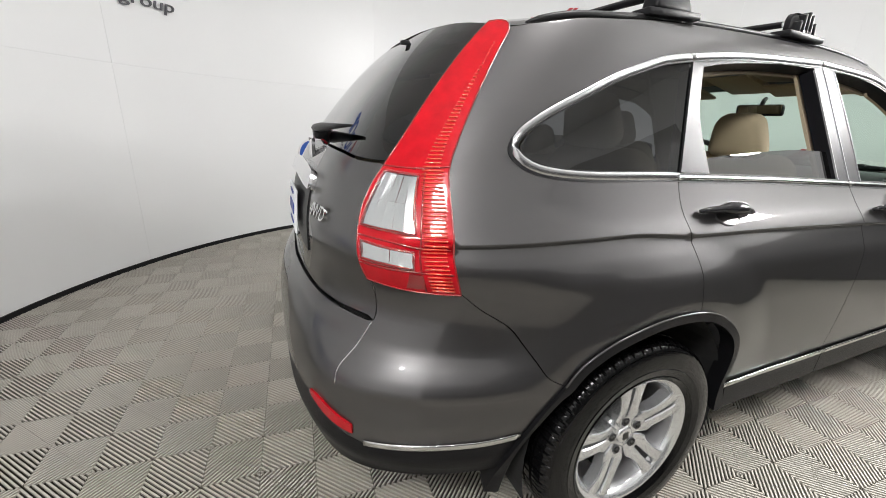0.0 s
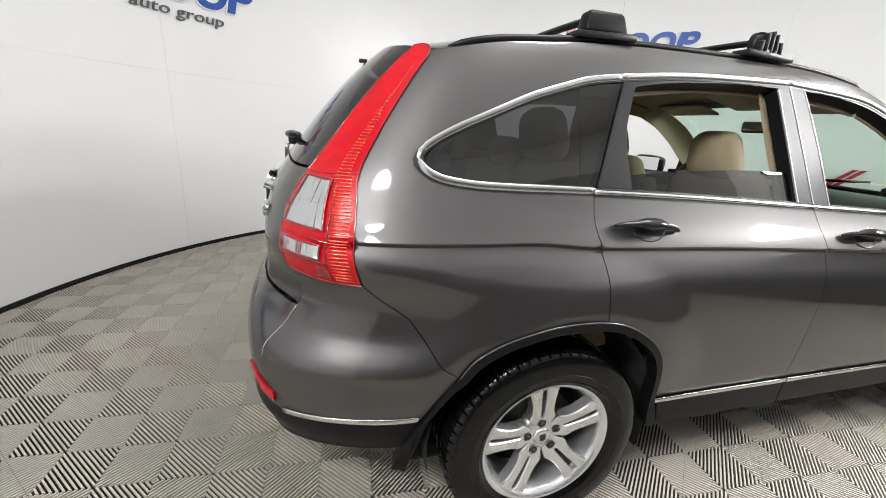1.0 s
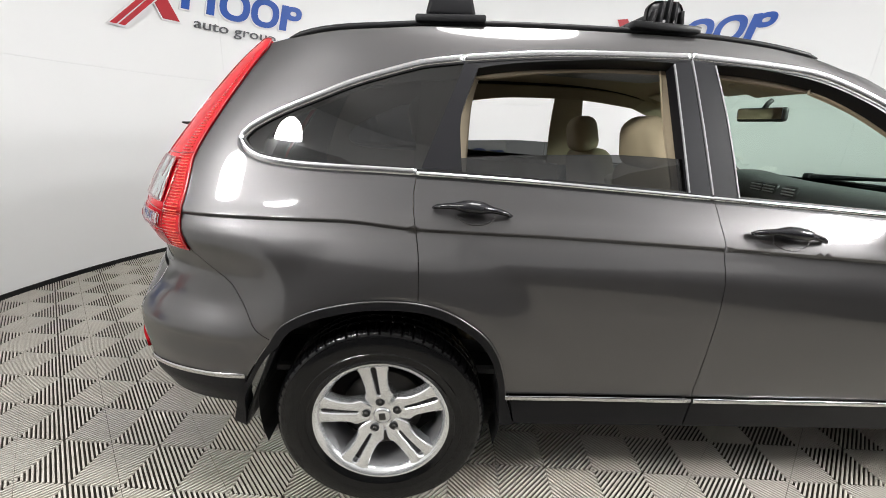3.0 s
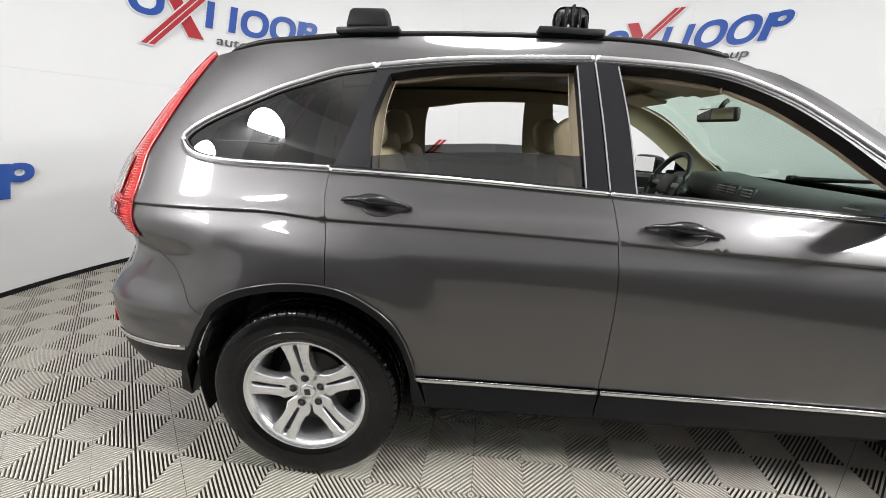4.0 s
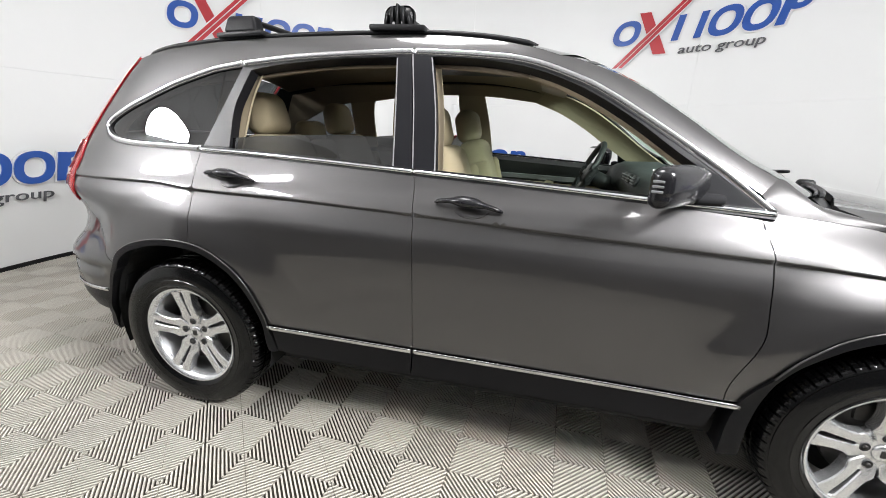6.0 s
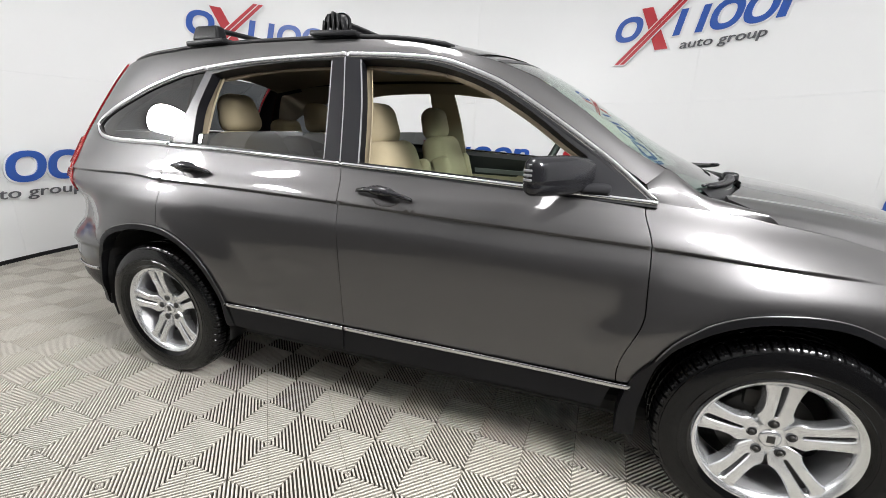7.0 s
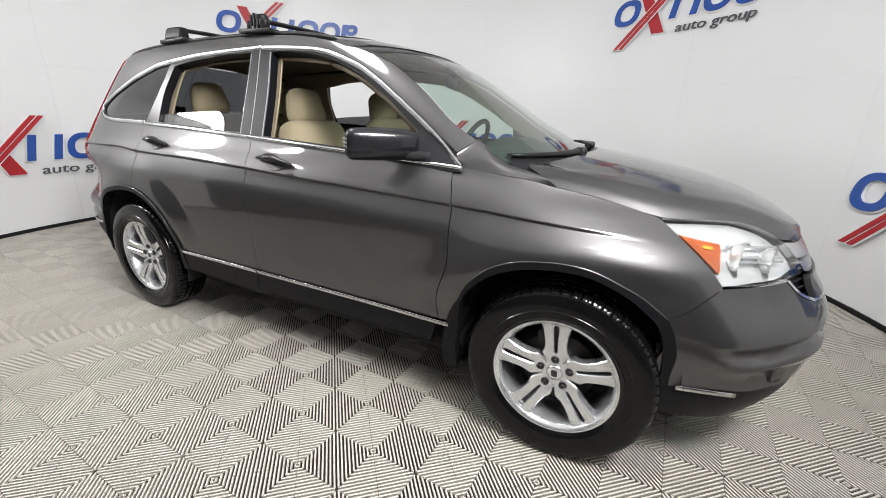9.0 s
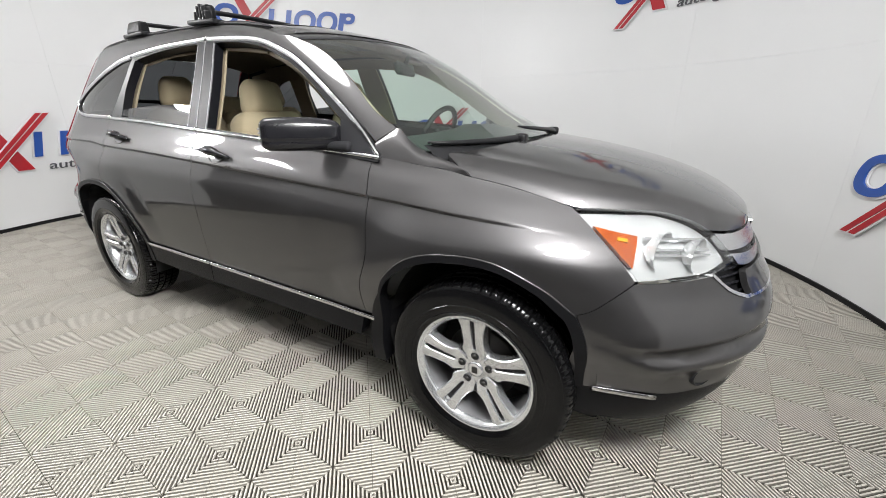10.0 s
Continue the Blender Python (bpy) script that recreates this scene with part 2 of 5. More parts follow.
SCREEN = smooth_curve([(1.0, 2.72), (1.08, 2.60), (1.14, 2.50), (1.28, 2.275), (1.36, 2.145), (1.42, 2.045), (1.5, 1.905), (1.56, 1.785), (1.60, 1.68), (1.66, 1.45)])
REAR_X, ARC = .10, 1.7


def skin(s, z, cabin=False):
    """The car's skin on its right side: s runs from the tail's middle round the corner and along the side (there s is x) to the nose; z is the height."""
    s, z = np.broadcast_arrays(np.asarray(s, float), np.asarray(z, float))
    w = HALF_WIDTH(z + (0 if cabin else .17 * step(1.9, 3.2, s) * step(.5, .85, z)))
    tip = SCREEN(z) if cabin else NOSE(z)
    x0 = tip - .48 if cabin else 1.9 + .2 * step(.75, .45, z)
    n_front = 2.9 + 0 * z if cabin else 3.0 + .6 * step(.75, .45, z)
    w = w - .03 * step(1.3, 2.3, s) * step(.85, 1.1, z)
    arc = .76 if cabin else ARC
    th_r = np.clip((REAR_X - s) / ARC, 0, 1) * math.pi / 2
    th_f = np.clip((s - x0) / arc, 0, 1) * math.pi / 2
    n_rear = 3.5 + .6 * step(.88, 1.02, z)
    r_r = (np.sin(th_r) ** n_rear + np.cos(th_r) ** n_rear) ** (-1 / n_rear)
    r_f = (np.sin(th_f) ** n_front + np.cos(th_f) ** n_front) ** (-1 / n_front)
    x = np.where(s < REAR_X, REAR_X - (REAR_X - TAIL(z)) * r_r * np.sin(th_r), np.where(s > x0, x0 + (tip - x0) * r_f * np.sin(th_f), s))
    y = -w * np.where(s < REAR_X, r_r * np.cos(th_r), np.where(s > x0, r_f * np.cos(th_f), 1.0))
    return np.stack([x, y, z], -1)

CREASE = smooth_curve([(-.75, 1.035), (-.15, 1.040), (.11, 1.024), (.52, 1.016), (1.05, .999), (1.43, .983), (2.06, .953), (2.45, .915), (2.7, .88)])

CHIN = smooth_curve([(2.66, .640), (2.692, .626), (2.766, .590), (2.827, .586), (2.90, .595), (3.0, .606), (3.165, .614), (3.8, .62)])
CHIN_LOW = smooth_curve([(2.70, .555), (2.771, .535), (2.872, .503), (2.945, .518), (3.005, .532), (3.163, .535), (3.8, .53)])


def surface(fn, a, b, lift=0.0, mirror=1):
    """Places and normals of a skin at the parameters a, b."""
    a, b = np.asarray(a, float), np.asarray(b, float)
    e = 2e-3
    p = fn(a, b)
    n = np.cross(fn(a + e, b) - fn(a - e, b), fn(a, b + e) - fn(a, b - e))
    n /= np.maximum(np.linalg.norm(n, axis=-1, keepdims=True), 1e-12)
    p = p + n * lift
    if mirror < 0:
        p, n = p * (1, -1, 1), n * (1, -1, 1)
    return p, n


def body_skin(s, z, cabin=False):
    p = skin(s, z, cabin)
    d = z - CREASE(s)
    on = step(-.80, -.62, s) * (1 - step(2.3, 2.62, s))
    p[..., 1] += .013 * on * step(0, -.010, d) * (1 - step(-.02, -.12, d))
    for xc, half, bulge in ((.045, .41, .026), (2.42, .34, .042)):
        r = np.hypot((s - xc) / half, (z - .36) / .45)
        p[..., 1] -= bulge * step(1.48, 1.03, r) * step(.42, .72, z)
    th = np.clip((REAR_X - s) / ARC, 0, 1) * math.pi / 2
    shelf = step(-.30, -.52, s) * (.024 * step(.78, .645, z) * step(.36, .46, z) - .036 * step(.645, .77, z) * (1 - step(.84, 1.0, z))) * (1 - step(-.8, -1.1, s))
    p[..., 0] -= shelf * np.sin(th)
    p[..., 1] -= shelf * np.cos(th)
    p[..., 1] += .030 * step(2.2, 2.6, s) * step(.80, .95, z) * (0 if cabin else 1)
    a = np.clip((s - 2.2) / 1.4, 0, 1) * math.pi / 2
    d3, d4 = z - CHIN(s), z - CHIN_LOW(s)
    chin = step(2.66, 2.82, s) * (.026 * step(.15, .012, d3) * (1 - step(.004, -.040, d3)) + .020 * step(.050, .008, d4) * (1 - step(.004, -.045, d4)))
    p[..., 0] += chin * np.sin(a)
    p[..., 1] -= chin * np.cos(a)
    d2 = z - .645
    p[..., 1] += .010 * (1 - step(-.42, -.36, s)) * step(-.85, -.72, s) * step(0, -.012, d2) * (1 - step(-.02, -.09, d2))
    return p


def cabin_skin(s, z):
    return body_skin(s, z, True)


def panel(name, poly, parent, mat, fn=body_skin, lift=0.0, thick=.014, gap=.028, shrink=.0013, mirror=1, label="", rows=()):
    """A sheet of the skin inside an outline, with a turned-in edge. rows: curves along which the sheet is cut finer."""
    poly = inset(poly, shrink) if shrink else poly
    xs, ys = [p[0] for p in poly], [p[1] for p in poly]
    P = np.array(poly)
    Q = np.roll(P, -1, 0)

    def inside(x, y):
        c = ((P[:, 1] > y) != (Q[:, 1] > y)) & (x < (Q[:, 0] - P[:, 0]) * (y - P[:, 1]) / np.where(Q[:, 1] == P[:, 1], 1e-9, Q[:, 1] - P[:, 1]) + P[:, 0])
        return c.sum() % 2 == 1

    def far(x, y, d):
        e = Q - P
        t = np.clip(((x - P[:, 0]) * e[:, 0] + (y - P[:, 1]) * e[:, 1]) / np.maximum((e ** 2).sum(1), 1e-12), 0, 1)
        return np.min((P[:, 0] + t * e[:, 0] - x) ** 2 + (P[:, 1] + t * e[:, 1] - y) ** 2) > d * d
    pts = [Vector(p) for p in poly]
    nb = len(pts)
    taken = []
    for curve in rows:
        for x in np.arange(min(xs), max(xs), gap):
            y = float(curve(x))
            if inside(x, y) and far(x, y, .004):
                pts.append(Vector((x, y)))
                taken.append((x, y))
    T = np.array(taken) if taken else np.zeros((0, 2))
    k = 0
    for y in np.arange(min(ys) + gap / 2, max(ys), gap * .85):
        k += 1
        for x in np.arange(min(xs) + (gap / 2 if k % 2 else 0), max(xs), gap):
            if inside(x, y) and far(x, y, gap * .45) and (not len(T) or np.min(np.abs(T[:, 1] - y) + 10 * (np.abs(T[:, 0] - x) > gap)) > gap * .3):
                pts.append(Vector((x, y)))
    v, _, f, *_ = delaunay_2d_cdt(pts, [], [list(range(nb))], 1, 1e-6)
    uv = np.array([(p.x, p.y) for p in v])
    pos, nor = surface(fn, uv[:, 0], uv[:, 1], lift, mirror)
    B = np.array(poly)
    bp, bn = surface(fn, B[:, 0], B[:, 1], lift, mirror)
    n0 = len(pos)
    verts = np.concatenate([pos, bp, bp - bn * thick])
    faces = [tuple(t) for t in f]
    t0 = faces[0]
    g = np.cross(pos[t0[1]] - pos[t0[0]], pos[t0[2]] - pos[t0[0]])
    if np.dot(g, nor[t0[0]]) < 0:
        faces = [t[::-1] for t in faces]
    nf = len(faces)
    ccw = sum(p[0] * q[1] - q[0] * p[1] for p, q in zip(poly, poly[1:] + poly[:1])) > 0
    for i in range(nb):
        j = (i + 1) % nb
        q = (n0 + i, n0 + nb + i, n0 + nb + j, n0 + j)
        faces.append(q if ccw == (mirror > 0) else q[::-1])
    me = mesh_of(name, verts, faces, mat)
    flags = np.ones(len(faces), bool)
    flags[nf:] = False
    me.polygons.foreach_set("use_smooth", flags)
    normals = np.zeros((len(verts), 3))
    normals[:n0] = nor
    me.normals_split_custom_set_from_vertices([tuple(q) for q in normals])
    return part(name, me, None, parent, label)


# ---- the car's outlines (s, z) ----
ROOF_EDGE = [(-.66, 1.550), (-.523, 1.570), (-.36, 1.592), (-.10, 1.608), (.07, 1.618), (.37, 1.632), (.70, 1.636), (1.0, 1.632), (1.22, 1.614), (1.40, 1.582), (1.50, 1.553)]
PILLAR_EDGE = [(1.50, 1.555), (1.58, 1.537), (1.748, 1.470), (1.925, 1.357), (2.075, 1.246), (2.195, 1.179)]
CHROME_TOP = [(.226, 1.535), (.442, 1.558), (.651, 1.570), (.964, 1.579), (1.228, 1.564), (1.407, 1.541), (1.584, 1.480), (1.675, 1.435), (1.775, 1.375), (1.93, 1.275), (2.055, 1.188), (2.178, 1.088)]
QWIN_OUT = [(.226, 1.535), (.115, 1.518), (-.035, 1.488), (-.19, 1.449), (-.33, 1.395), (-.433, 1.347), (-.503, 1.297), (-.519, 1.252), (-.490, 1.219), (-.43, 1.192), (-.33, 1.178), (-.20, 1.173), (-.05, 1.171), (.094, 1.168)]
BELT = [(.094, 1.181), (.493, 1.168), (1.021, 1.143), (1.428, 1.123), (1.892, 1.096), (2.178, 1.080)]
GAP_Q = [(.094, 1.168), (.086, 1.10), (.098, 1.02), (.110, .94), (.113, .813)]
GAP_B = [(1.021, 1.143), (1.036, 1.099), (1.048, .985), (1.057, .823), (1.058, .653), (1.056, .468)]
GAP_A = [(2.140, 1.080), (2.104, 1.055), (2.103, .955), (2.095, .82), (2.098, .64), (2.128, .462)]
ARCH_R = [(-.318, .664), (-.284, .722), (-.213, .772), (-.112, .804), (-.014, .817), (.113, .813), (.214, .783), (.313, .715), (.367, .638), (.400, .537), (.412, .468)]
ARCH_F = [(2.172, .592), (2.170, .672), (2.205, .741), (2.268, .786), (2.335, .804), (2.395, .806), (2.450, .792), (2.525, .738), (2.575, .694), (2.613, .664)]
LAMP_OUT = [(-.615, .918), (-.618, 1.09), (-.645, 1.195), (-.650, 1.258), (-.648, 1.339), (-.645, 1.440), (-.645, 1.535)]
LAMP_IN = [(-.852, .930), (-.852, 1.055), (-.838, 1.140), (-.818, 1.205), (-.800, 1.286), (-.778, 1.415), (-.757, 1.520), (-.744, 1.563)]
LAMP_LOW = [(-.615, .918), (-.715, .918), (-.787, .923), (-.852, .930)]
BUMPER_SEAM = [(-.318, .664), (-.362, .691), (-.403, .738), (-.486, .814), (-.573, .873), (-.615, .918)]

car = thing("car", (0, 0, 0), "dark grey metallic utility car with open front windows, on ribbed tiles", "car")


EDGES = [lambda s, k=k: CREASE(s) - k for k in (-.004, .003, .007, .011, .018, .03)]
REAR_EDGES = [lambda s, k=k: .625 - k + 0 * s for k in (-.004, .003, .009, .015)]


def facets(name, quad, nu, nv, parent, mat, fn, lift, tilt, mirror, seed):
    """A mirror broken into flat tilted facets, inside four corners on the skin."""
    rnd = random.Random(seed)
    (a, b, c, d) = [np.array(q) for q in quad]
    verts, faces = [], []
    for i in range(nu):
        for j in range(nv):
            k = len(verts)
            ta, tb = rnd.uniform(-tilt, tilt), rnd.uniform(-tilt, tilt)
            for du, dv in ((0, 0), (1, 0), (1, 1), (0, 1)):
                u, v = (i + du) / nu, (j + dv) / nv
                q = (a * (1 - u) + b * u) * (1 - v) + (d * (1 - u) + c * u) * v
                p, _ = surface(fn, np.float64(q[0]), np.float64(q[1]), lift + ta * (du - .5) + tb * (dv - .5), mirror)
                verts.append(tuple(p))
            faces.append((k, k + 1, k + 2, k + 3))
    return part(name, mesh_of(name, verts, faces, mat), None, parent)


ROOF_LINE = cabin_skin(*np.array(catmull(ROOF_EDGE + [(1.58, 1.537), (1.748, 1.458)], .02)).T)
ROOF_MID = smooth_curve([(-.62, 1.560), (-.49, 1.592), (-.35, 1.622), (-.2, 1.645), (.2, 1.672), (.6, 1.680), (1.0, 1.677), (1.3, 1.658), (1.5, 1.626), (1.66, 1.586)])


def ROOF_Z(x):
    return np.interp(x, ROOF_LINE[:, 0], ROOF_LINE[:, 2])


def roof_skin(x, y):
    """The roof as a height over the plan (y as a share of the half width)."""
    ze, we = ROOF_Z(x), -np.interp(x, ROOF_LINE[:, 0], ROOF_LINE[:, 1])
    zc = ROOF_MID(x)
    return np.stack([x + 0 * y, -we * y, zc - (zc - ze) * np.abs(y) ** 2.6], -1)


HOOD_MID = smooth_curve([(2.30, 1.15), (2.5, 1.128), (2.8, 1.090), (3.05, 1.040), (3.2, .997), (3.30, .955), (3.36, .920), (3.46, .85)])
HOOD_FALL = smooth_curve([(-.3, .98), (0, 1), (.3, .98), (.5, .94), (.66, .875), (.80, .775), (.855, .72), (.885, .66), (.945, .40), (.97, .25), (1, 0)])
HOOD_LINE = [(2.385, 1.036), (2.495, 1.006), (2.606, .962), (2.677, .957), (2.805, .951), (2.860, .937), (2.916, .915), (2.963, .891), (3.114, .878), (3.3, .879), (3.585, .880)]
HOOD_EDGE = body_skin(*np.array(catmull(HOOD_LINE, .012)).T) + (-.003, .003, .0)
_run = np.concatenate([[0], np.cumsum(np.linalg.norm(np.diff(HOOD_EDGE, axis=0), axis=1))])
_run /= _run[-1]


# the hood's rear edge sweeps back beside the screen: share of the half width, shift back, shift up
REAR_K = [0, .3, .5, .65, .78, .83, .87, .91, .965, 1]
REAR_DX = [.03, .02, .005, -.03, -.075, -.095, -.112, -.110, -.05, 0]
REAR_DZ = [0, 0, 0, -.004, -.008, -.006, .002, .004, .007, 0]


def hood_skin(u, v):
    """u along the edge from the screen to the nose, v from -1 to 1 across."""
    e = np.stack([np.interp(u, _run, HOOD_EDGE[:, k]) for k in range(3)], -1)
    x0, x1 = HOOD_EDGE[0, 0], HOOD_EDGE[-1, 0]
    cx = 2.53 + (x1 - 2.53) * ((e[..., 0] - x0) / (x1 - x0)) ** .9
    k = np.abs(v)
    z = e[..., 2] + (np.maximum(HOOD_MID(cx), e[..., 2]) - e[..., 2]) * HOOD_FALL(k)
    back = np.interp(k, REAR_K, REAR_DX) * (1 - u) ** 4
    z = z + np.interp(k, REAR_K, REAR_DZ) * (1 - u) ** 4
    return np.stack([e[..., 0] + (cx - e[..., 0]) * (1 - k ** 1.6) + back, e[..., 1] * v, z], -1)


SCREEN_FOOT = [(2.262, -.720, 1.141), (2.312, -.714, 1.108)]
SCREEN_EDGE = np.array(catmull(list(cabin_skin(*np.array(PILLAR_EDGE[1:]).T)) + SCREEN_FOOT, .02))


def screen_skin(u, v):
    """The windscreen: u from its top to its foot, v across."""
    run = np.linspace(0, 1, len(SCREEN_EDGE))
    e = np.stack([np.interp(u, run, SCREEN_EDGE[:, k]) for k in range(3)], -1)
    zc = e[..., 2] + .036 * (1 - u) - .006 * u
    cx = e[..., 0] + (SCREEN(zc) - e[..., 0]) * (.62 + .38 * u ** 4)
    k = np.abs(v)
    return np.stack([e[..., 0] + (cx - e[..., 0]) * (1 - k ** 2.3), e[..., 1] * v, e[..., 2] + (zc - e[..., 2]) * (1 - k ** 2.3)], -1)


def grid_part(name, fn, us, vs, parent, mat, label="", thick=0.0):
    """A sheet over a grid of parameters."""
    U, V = np.meshgrid(us, vs, indexing="ij")
    p, nrm = surface(fn, U, V)
    nrm = nrm * np.sign(((p - (1.2, 0, .6)) * nrm).sum(-1, keepdims=True))
    a, b = U.shape
    verts = list(p.reshape(-1, 3))
    faces = [(i * b + j, (i + 1) * b + j, (i + 1) * b + j + 1, i * b + j + 1) for i in range(a - 1) for j in range(b - 1)]
    f0 = faces[len(faces) // 2]
    g = np.cross(verts[f0[1]] - verts[f0[0]], verts[f0[2]] - verts[f0[0]])
    if np.dot(g, verts[f0[0]] - np.array((1.2, 0, .6))) < 0:
        faces = [f[::-1] for f in faces]
    if thick:
        k = len(verts)
        rim = [i * b for i in range(a)] + [(a - 1) * b + j for j in range(1, b)] + [i * b + b - 1 for i in range(a - 2, -1, -1)] + [j for j in range(b - 2, 0, -1)]
        flat = nrm.reshape(-1, 3)
        verts += [verts[i] for i in rim] + [verts[i] - flat[i] * thick for i in rim]
        m = len(rim)
        faces += [(k + i, k + (i + 1) % m, k + m + (i + 1) % m, k + m + i) for i in range(m)]
    return part(name, mesh_of(name, verts, faces, mat, True), None, parent, label)


def bright_strip(name, line, lift, mirror, r=.0062):
    """A flat metal strip with rounded edges along a line on the skin."""
    q = np.array(catmull(line, .03))
    bm = bmesh.new()
    tube(bm, surface(body_skin, q[:, 0], q[:, 1], lift, mirror)[0], r * .5, 16, squash=2.9)
    return part(name, smooth_bm(bm, 60), STRIP, car)


for side in (1, -1):
    quarter = outline(LAMP_OUT, [(-.645, 1.535), (-.66, 1.550)], ROOF_EDGE, PILLAR_EDGE, [(2.195, 1.179), (2.140, 1.130)], [(2.140, 1.130), (2.055, 1.188)], CHROME_TOP[10::-1], QWIN_OUT, GAP_Q,
                      ARCH_R[5::-1], BUMPER_SEAM)
    panel("quarter_panel", quarter, car, PAINT, cabin_skin, mirror=side, rows=EDGES)
    panel("rear_door", outline(BELT[:3], GAP_B, [(1.056, .468), (.412, .468)], ARCH_R[:4:-1], GAP_Q[::-1]), car, PAINT, mirror=side, rows=EDGES)
    panel("front_door", outline(BELT[2:5] + [(2.140, 1.083)], GAP_A, [(2.128, .462), (1.056, .468)], GAP_B[::-1]), car, PAINT, mirror=side, rows=EDGES)
    fender = outline([(2.140, 1.080), (2.257, 1.062), (2.330, 1.052), (2.385, 1.036)], [(2.385, 1.036), (2.495, 1.006), (2.606, .960)], [(2.606, .960), (2.657, .879), (2.692, .819), (2.712, .770)],
                     [(2.712, .770), (2.665, .727), (2.631, .680), (2.611, .667)], ARCH_F[::-1], [(2.172, .592), (2.160, .466)], [(2.160, .466), (2.128, .462)], GAP_A[::-1])
    panel("fender", fender, car, PAINT, mirror=side, rows=EDGES, gap=.018)
    # rear bumper half: painted cover
    cover = outline(BUMPER_SEAM, LAMP_LOW, [(-.851, .930), (-.843, .806)], [(-.843, .806), (-.865, .803), (-.963, .812), (-1.136, .820), (-1.6, .802)], [(-1.6, .802), (-1.6, .56)],
                    [(-1.6, .56), (-1.0, .55), (-.87, .51), (-.77, .487)], [(-.77, .487), (-.60, .503), (-.40, .513)], [(-.40, .513), (-.36, .59), (-.318, .664)])
    panel("rear_bumper", cover, car, PAINT, mirror=side, rows=REAR_EDGES)
    # front bumper half
    nose = outline([(2.611, .667), (2.631, .680), (2.665, .727), (2.708, .766)], [(2.708, .766), (2.781, .765), (2.849, .769), (2.907, .775)], [(2.907, .775), (2.956, .726), (3.017, .700), (3.10, .692)], [(3.10, .692), (3.6, .685)],
                   [(3.6, .685), (3.6, .43)], [(3.6, .43), (3.1, .42), (2.95, .405), (2.86, .41), (2.74, .405)], [(2.74, .405), (2.70, .50), (2.66, .60), (2.611, .667)])
    panel("front_bumper", nose, car, PAINT, mirror=side, rows=[lambda s, k=k: CHIN(s) + k for k in (.03, .014, .004, -.008, -.02, -.033)] + [lambda s, k=k: CHIN_LOW(s) + k for k in (.02, .008, -.004, -.016, -.03)])
    # dark lower cladding
    panel("sill_cladding", outline([(.43, .452), (1.056, .452)], [(1.056, .452), (1.05, .35)], [(1.05, .35), (.5, .348), (.45, .36)], [(.45, .36), (.43, .452)]), car, CLAD, lift=.006, thick=.05, mirror=side)
    panel("sill_cladding", outline([(1.060, .452), (2.12, .446)], [(2.12, .446), (2.10, .35)], [(2.10, .35), (1.053, .35)], [(1.053, .35), (1.060, .452)]), car, CLAD, lift=.006, thick=.05, mirror=side)
    panel("sill_underside", outline([(.45, .352), (2.03, .352)], [(2.03, .352), (2.0, .20)], [(2.0, .20), (.5, .20)], [(.5, .20), (.45, .352)]), car, DARK, lift=-.10, thick=.05, mirror=side)
    bright_strip("sill_strip", [(.412, .460), (1.052, .459)], .010, side)
    bright_strip("sill_strip", [(1.062, .459), (1.7, .457), (2.165, .453)], .010, side)
    low_r = outline([(-.40, .513), (-.60, .503), (-.77, .487), (-.87, .51), (-1.0, .55), (-1.6, .56)], [(-1.6, .56), (-1.6, .33)], [(-1.6, .33), (-1.0, .33), (-.70, .37), (-.44, .395)], [(-.44, .395), (-.40, .513)])
    panel("bumper_lower", low_r, car, CLAD, lift=-.002, thick=.06, mirror=side)
    bright_strip("bumper_strip", [(-.77, .494), (-.60, .508), (-.405, .518)], .004, side)
    low_f = outline([(2.74, .405), (2.86, .41), (2.95, .405), (3.1, .42), (3.6, .43)], [(3.6, .43), (3.6, .24)], [(3.6, .24), (3.1, .25), (2.85, .27), (2.72, .30)], [(2.72, .30), (2.74, .405)])
    panel("bumper_lower", low_f, car, CLAD, lift=-.002, thick=.06, mirror=side)
    bright_strip("bumper_strip", [(2.772, .408), (2.84, .404), (2.922, .394)], .006, side)



def roof_plan(u, y):
    """The roof's sheet: u from its rear edge to its front edge."""
    xr, xf = -.49 + .125 * np.abs(y) ** 3, 1.672 - .17 * y ** 2
    return roof_skin(xr + (xf - xr) * u, y)


grid_part("roof", roof_plan, np.linspace(0, 1, 60), np.linspace(-1, 1, 41), car, PAINT)
grid_part("hood", hood_skin, np.linspace(0, 1, 81), np.sin(np.linspace(-1, 1, 81) * math.pi / 2), car, PAINT, thick=.02)
grid_part("roof_header", lambda u, v: roof_plan(.985 + 0 * u, v) * (1 - u)[..., None] + screen_skin(.02 + 0 * u, v) * u[..., None] + (0, 0, -.0015), np.linspace(0, 1, 6), np.linspace(-1, 1, 41), car, PAINT)
grid_part("windscreen", screen_skin, np.linspace(0, 1, 34), np.linspace(-.995, .995, 41), car, SCREEN_GLASS, "green tinted windscreen")
grid_part("screen_border", lambda u, v: screen_skin(u, v) + (.001, 0, .001), np.linspace(0, .055, 4), np.linspace(-.995, .995, 41), car, GLOSS_BLACK)
SHOULDER = body_skin(*np.array(catmull([(2.118, 1.080), (2.257, 1.062), (2.330, 1.052), (2.395, 1.034)], .012)).T)
CORNER = np.array(catmull(list(cabin_skin(*np.array([(2.142, 1.130), (2.195, 1.179)]).T)) + SCREEN_FOOT + [(2.385, -.720, 1.088), (2.462, -.731, 1.069)], .012))
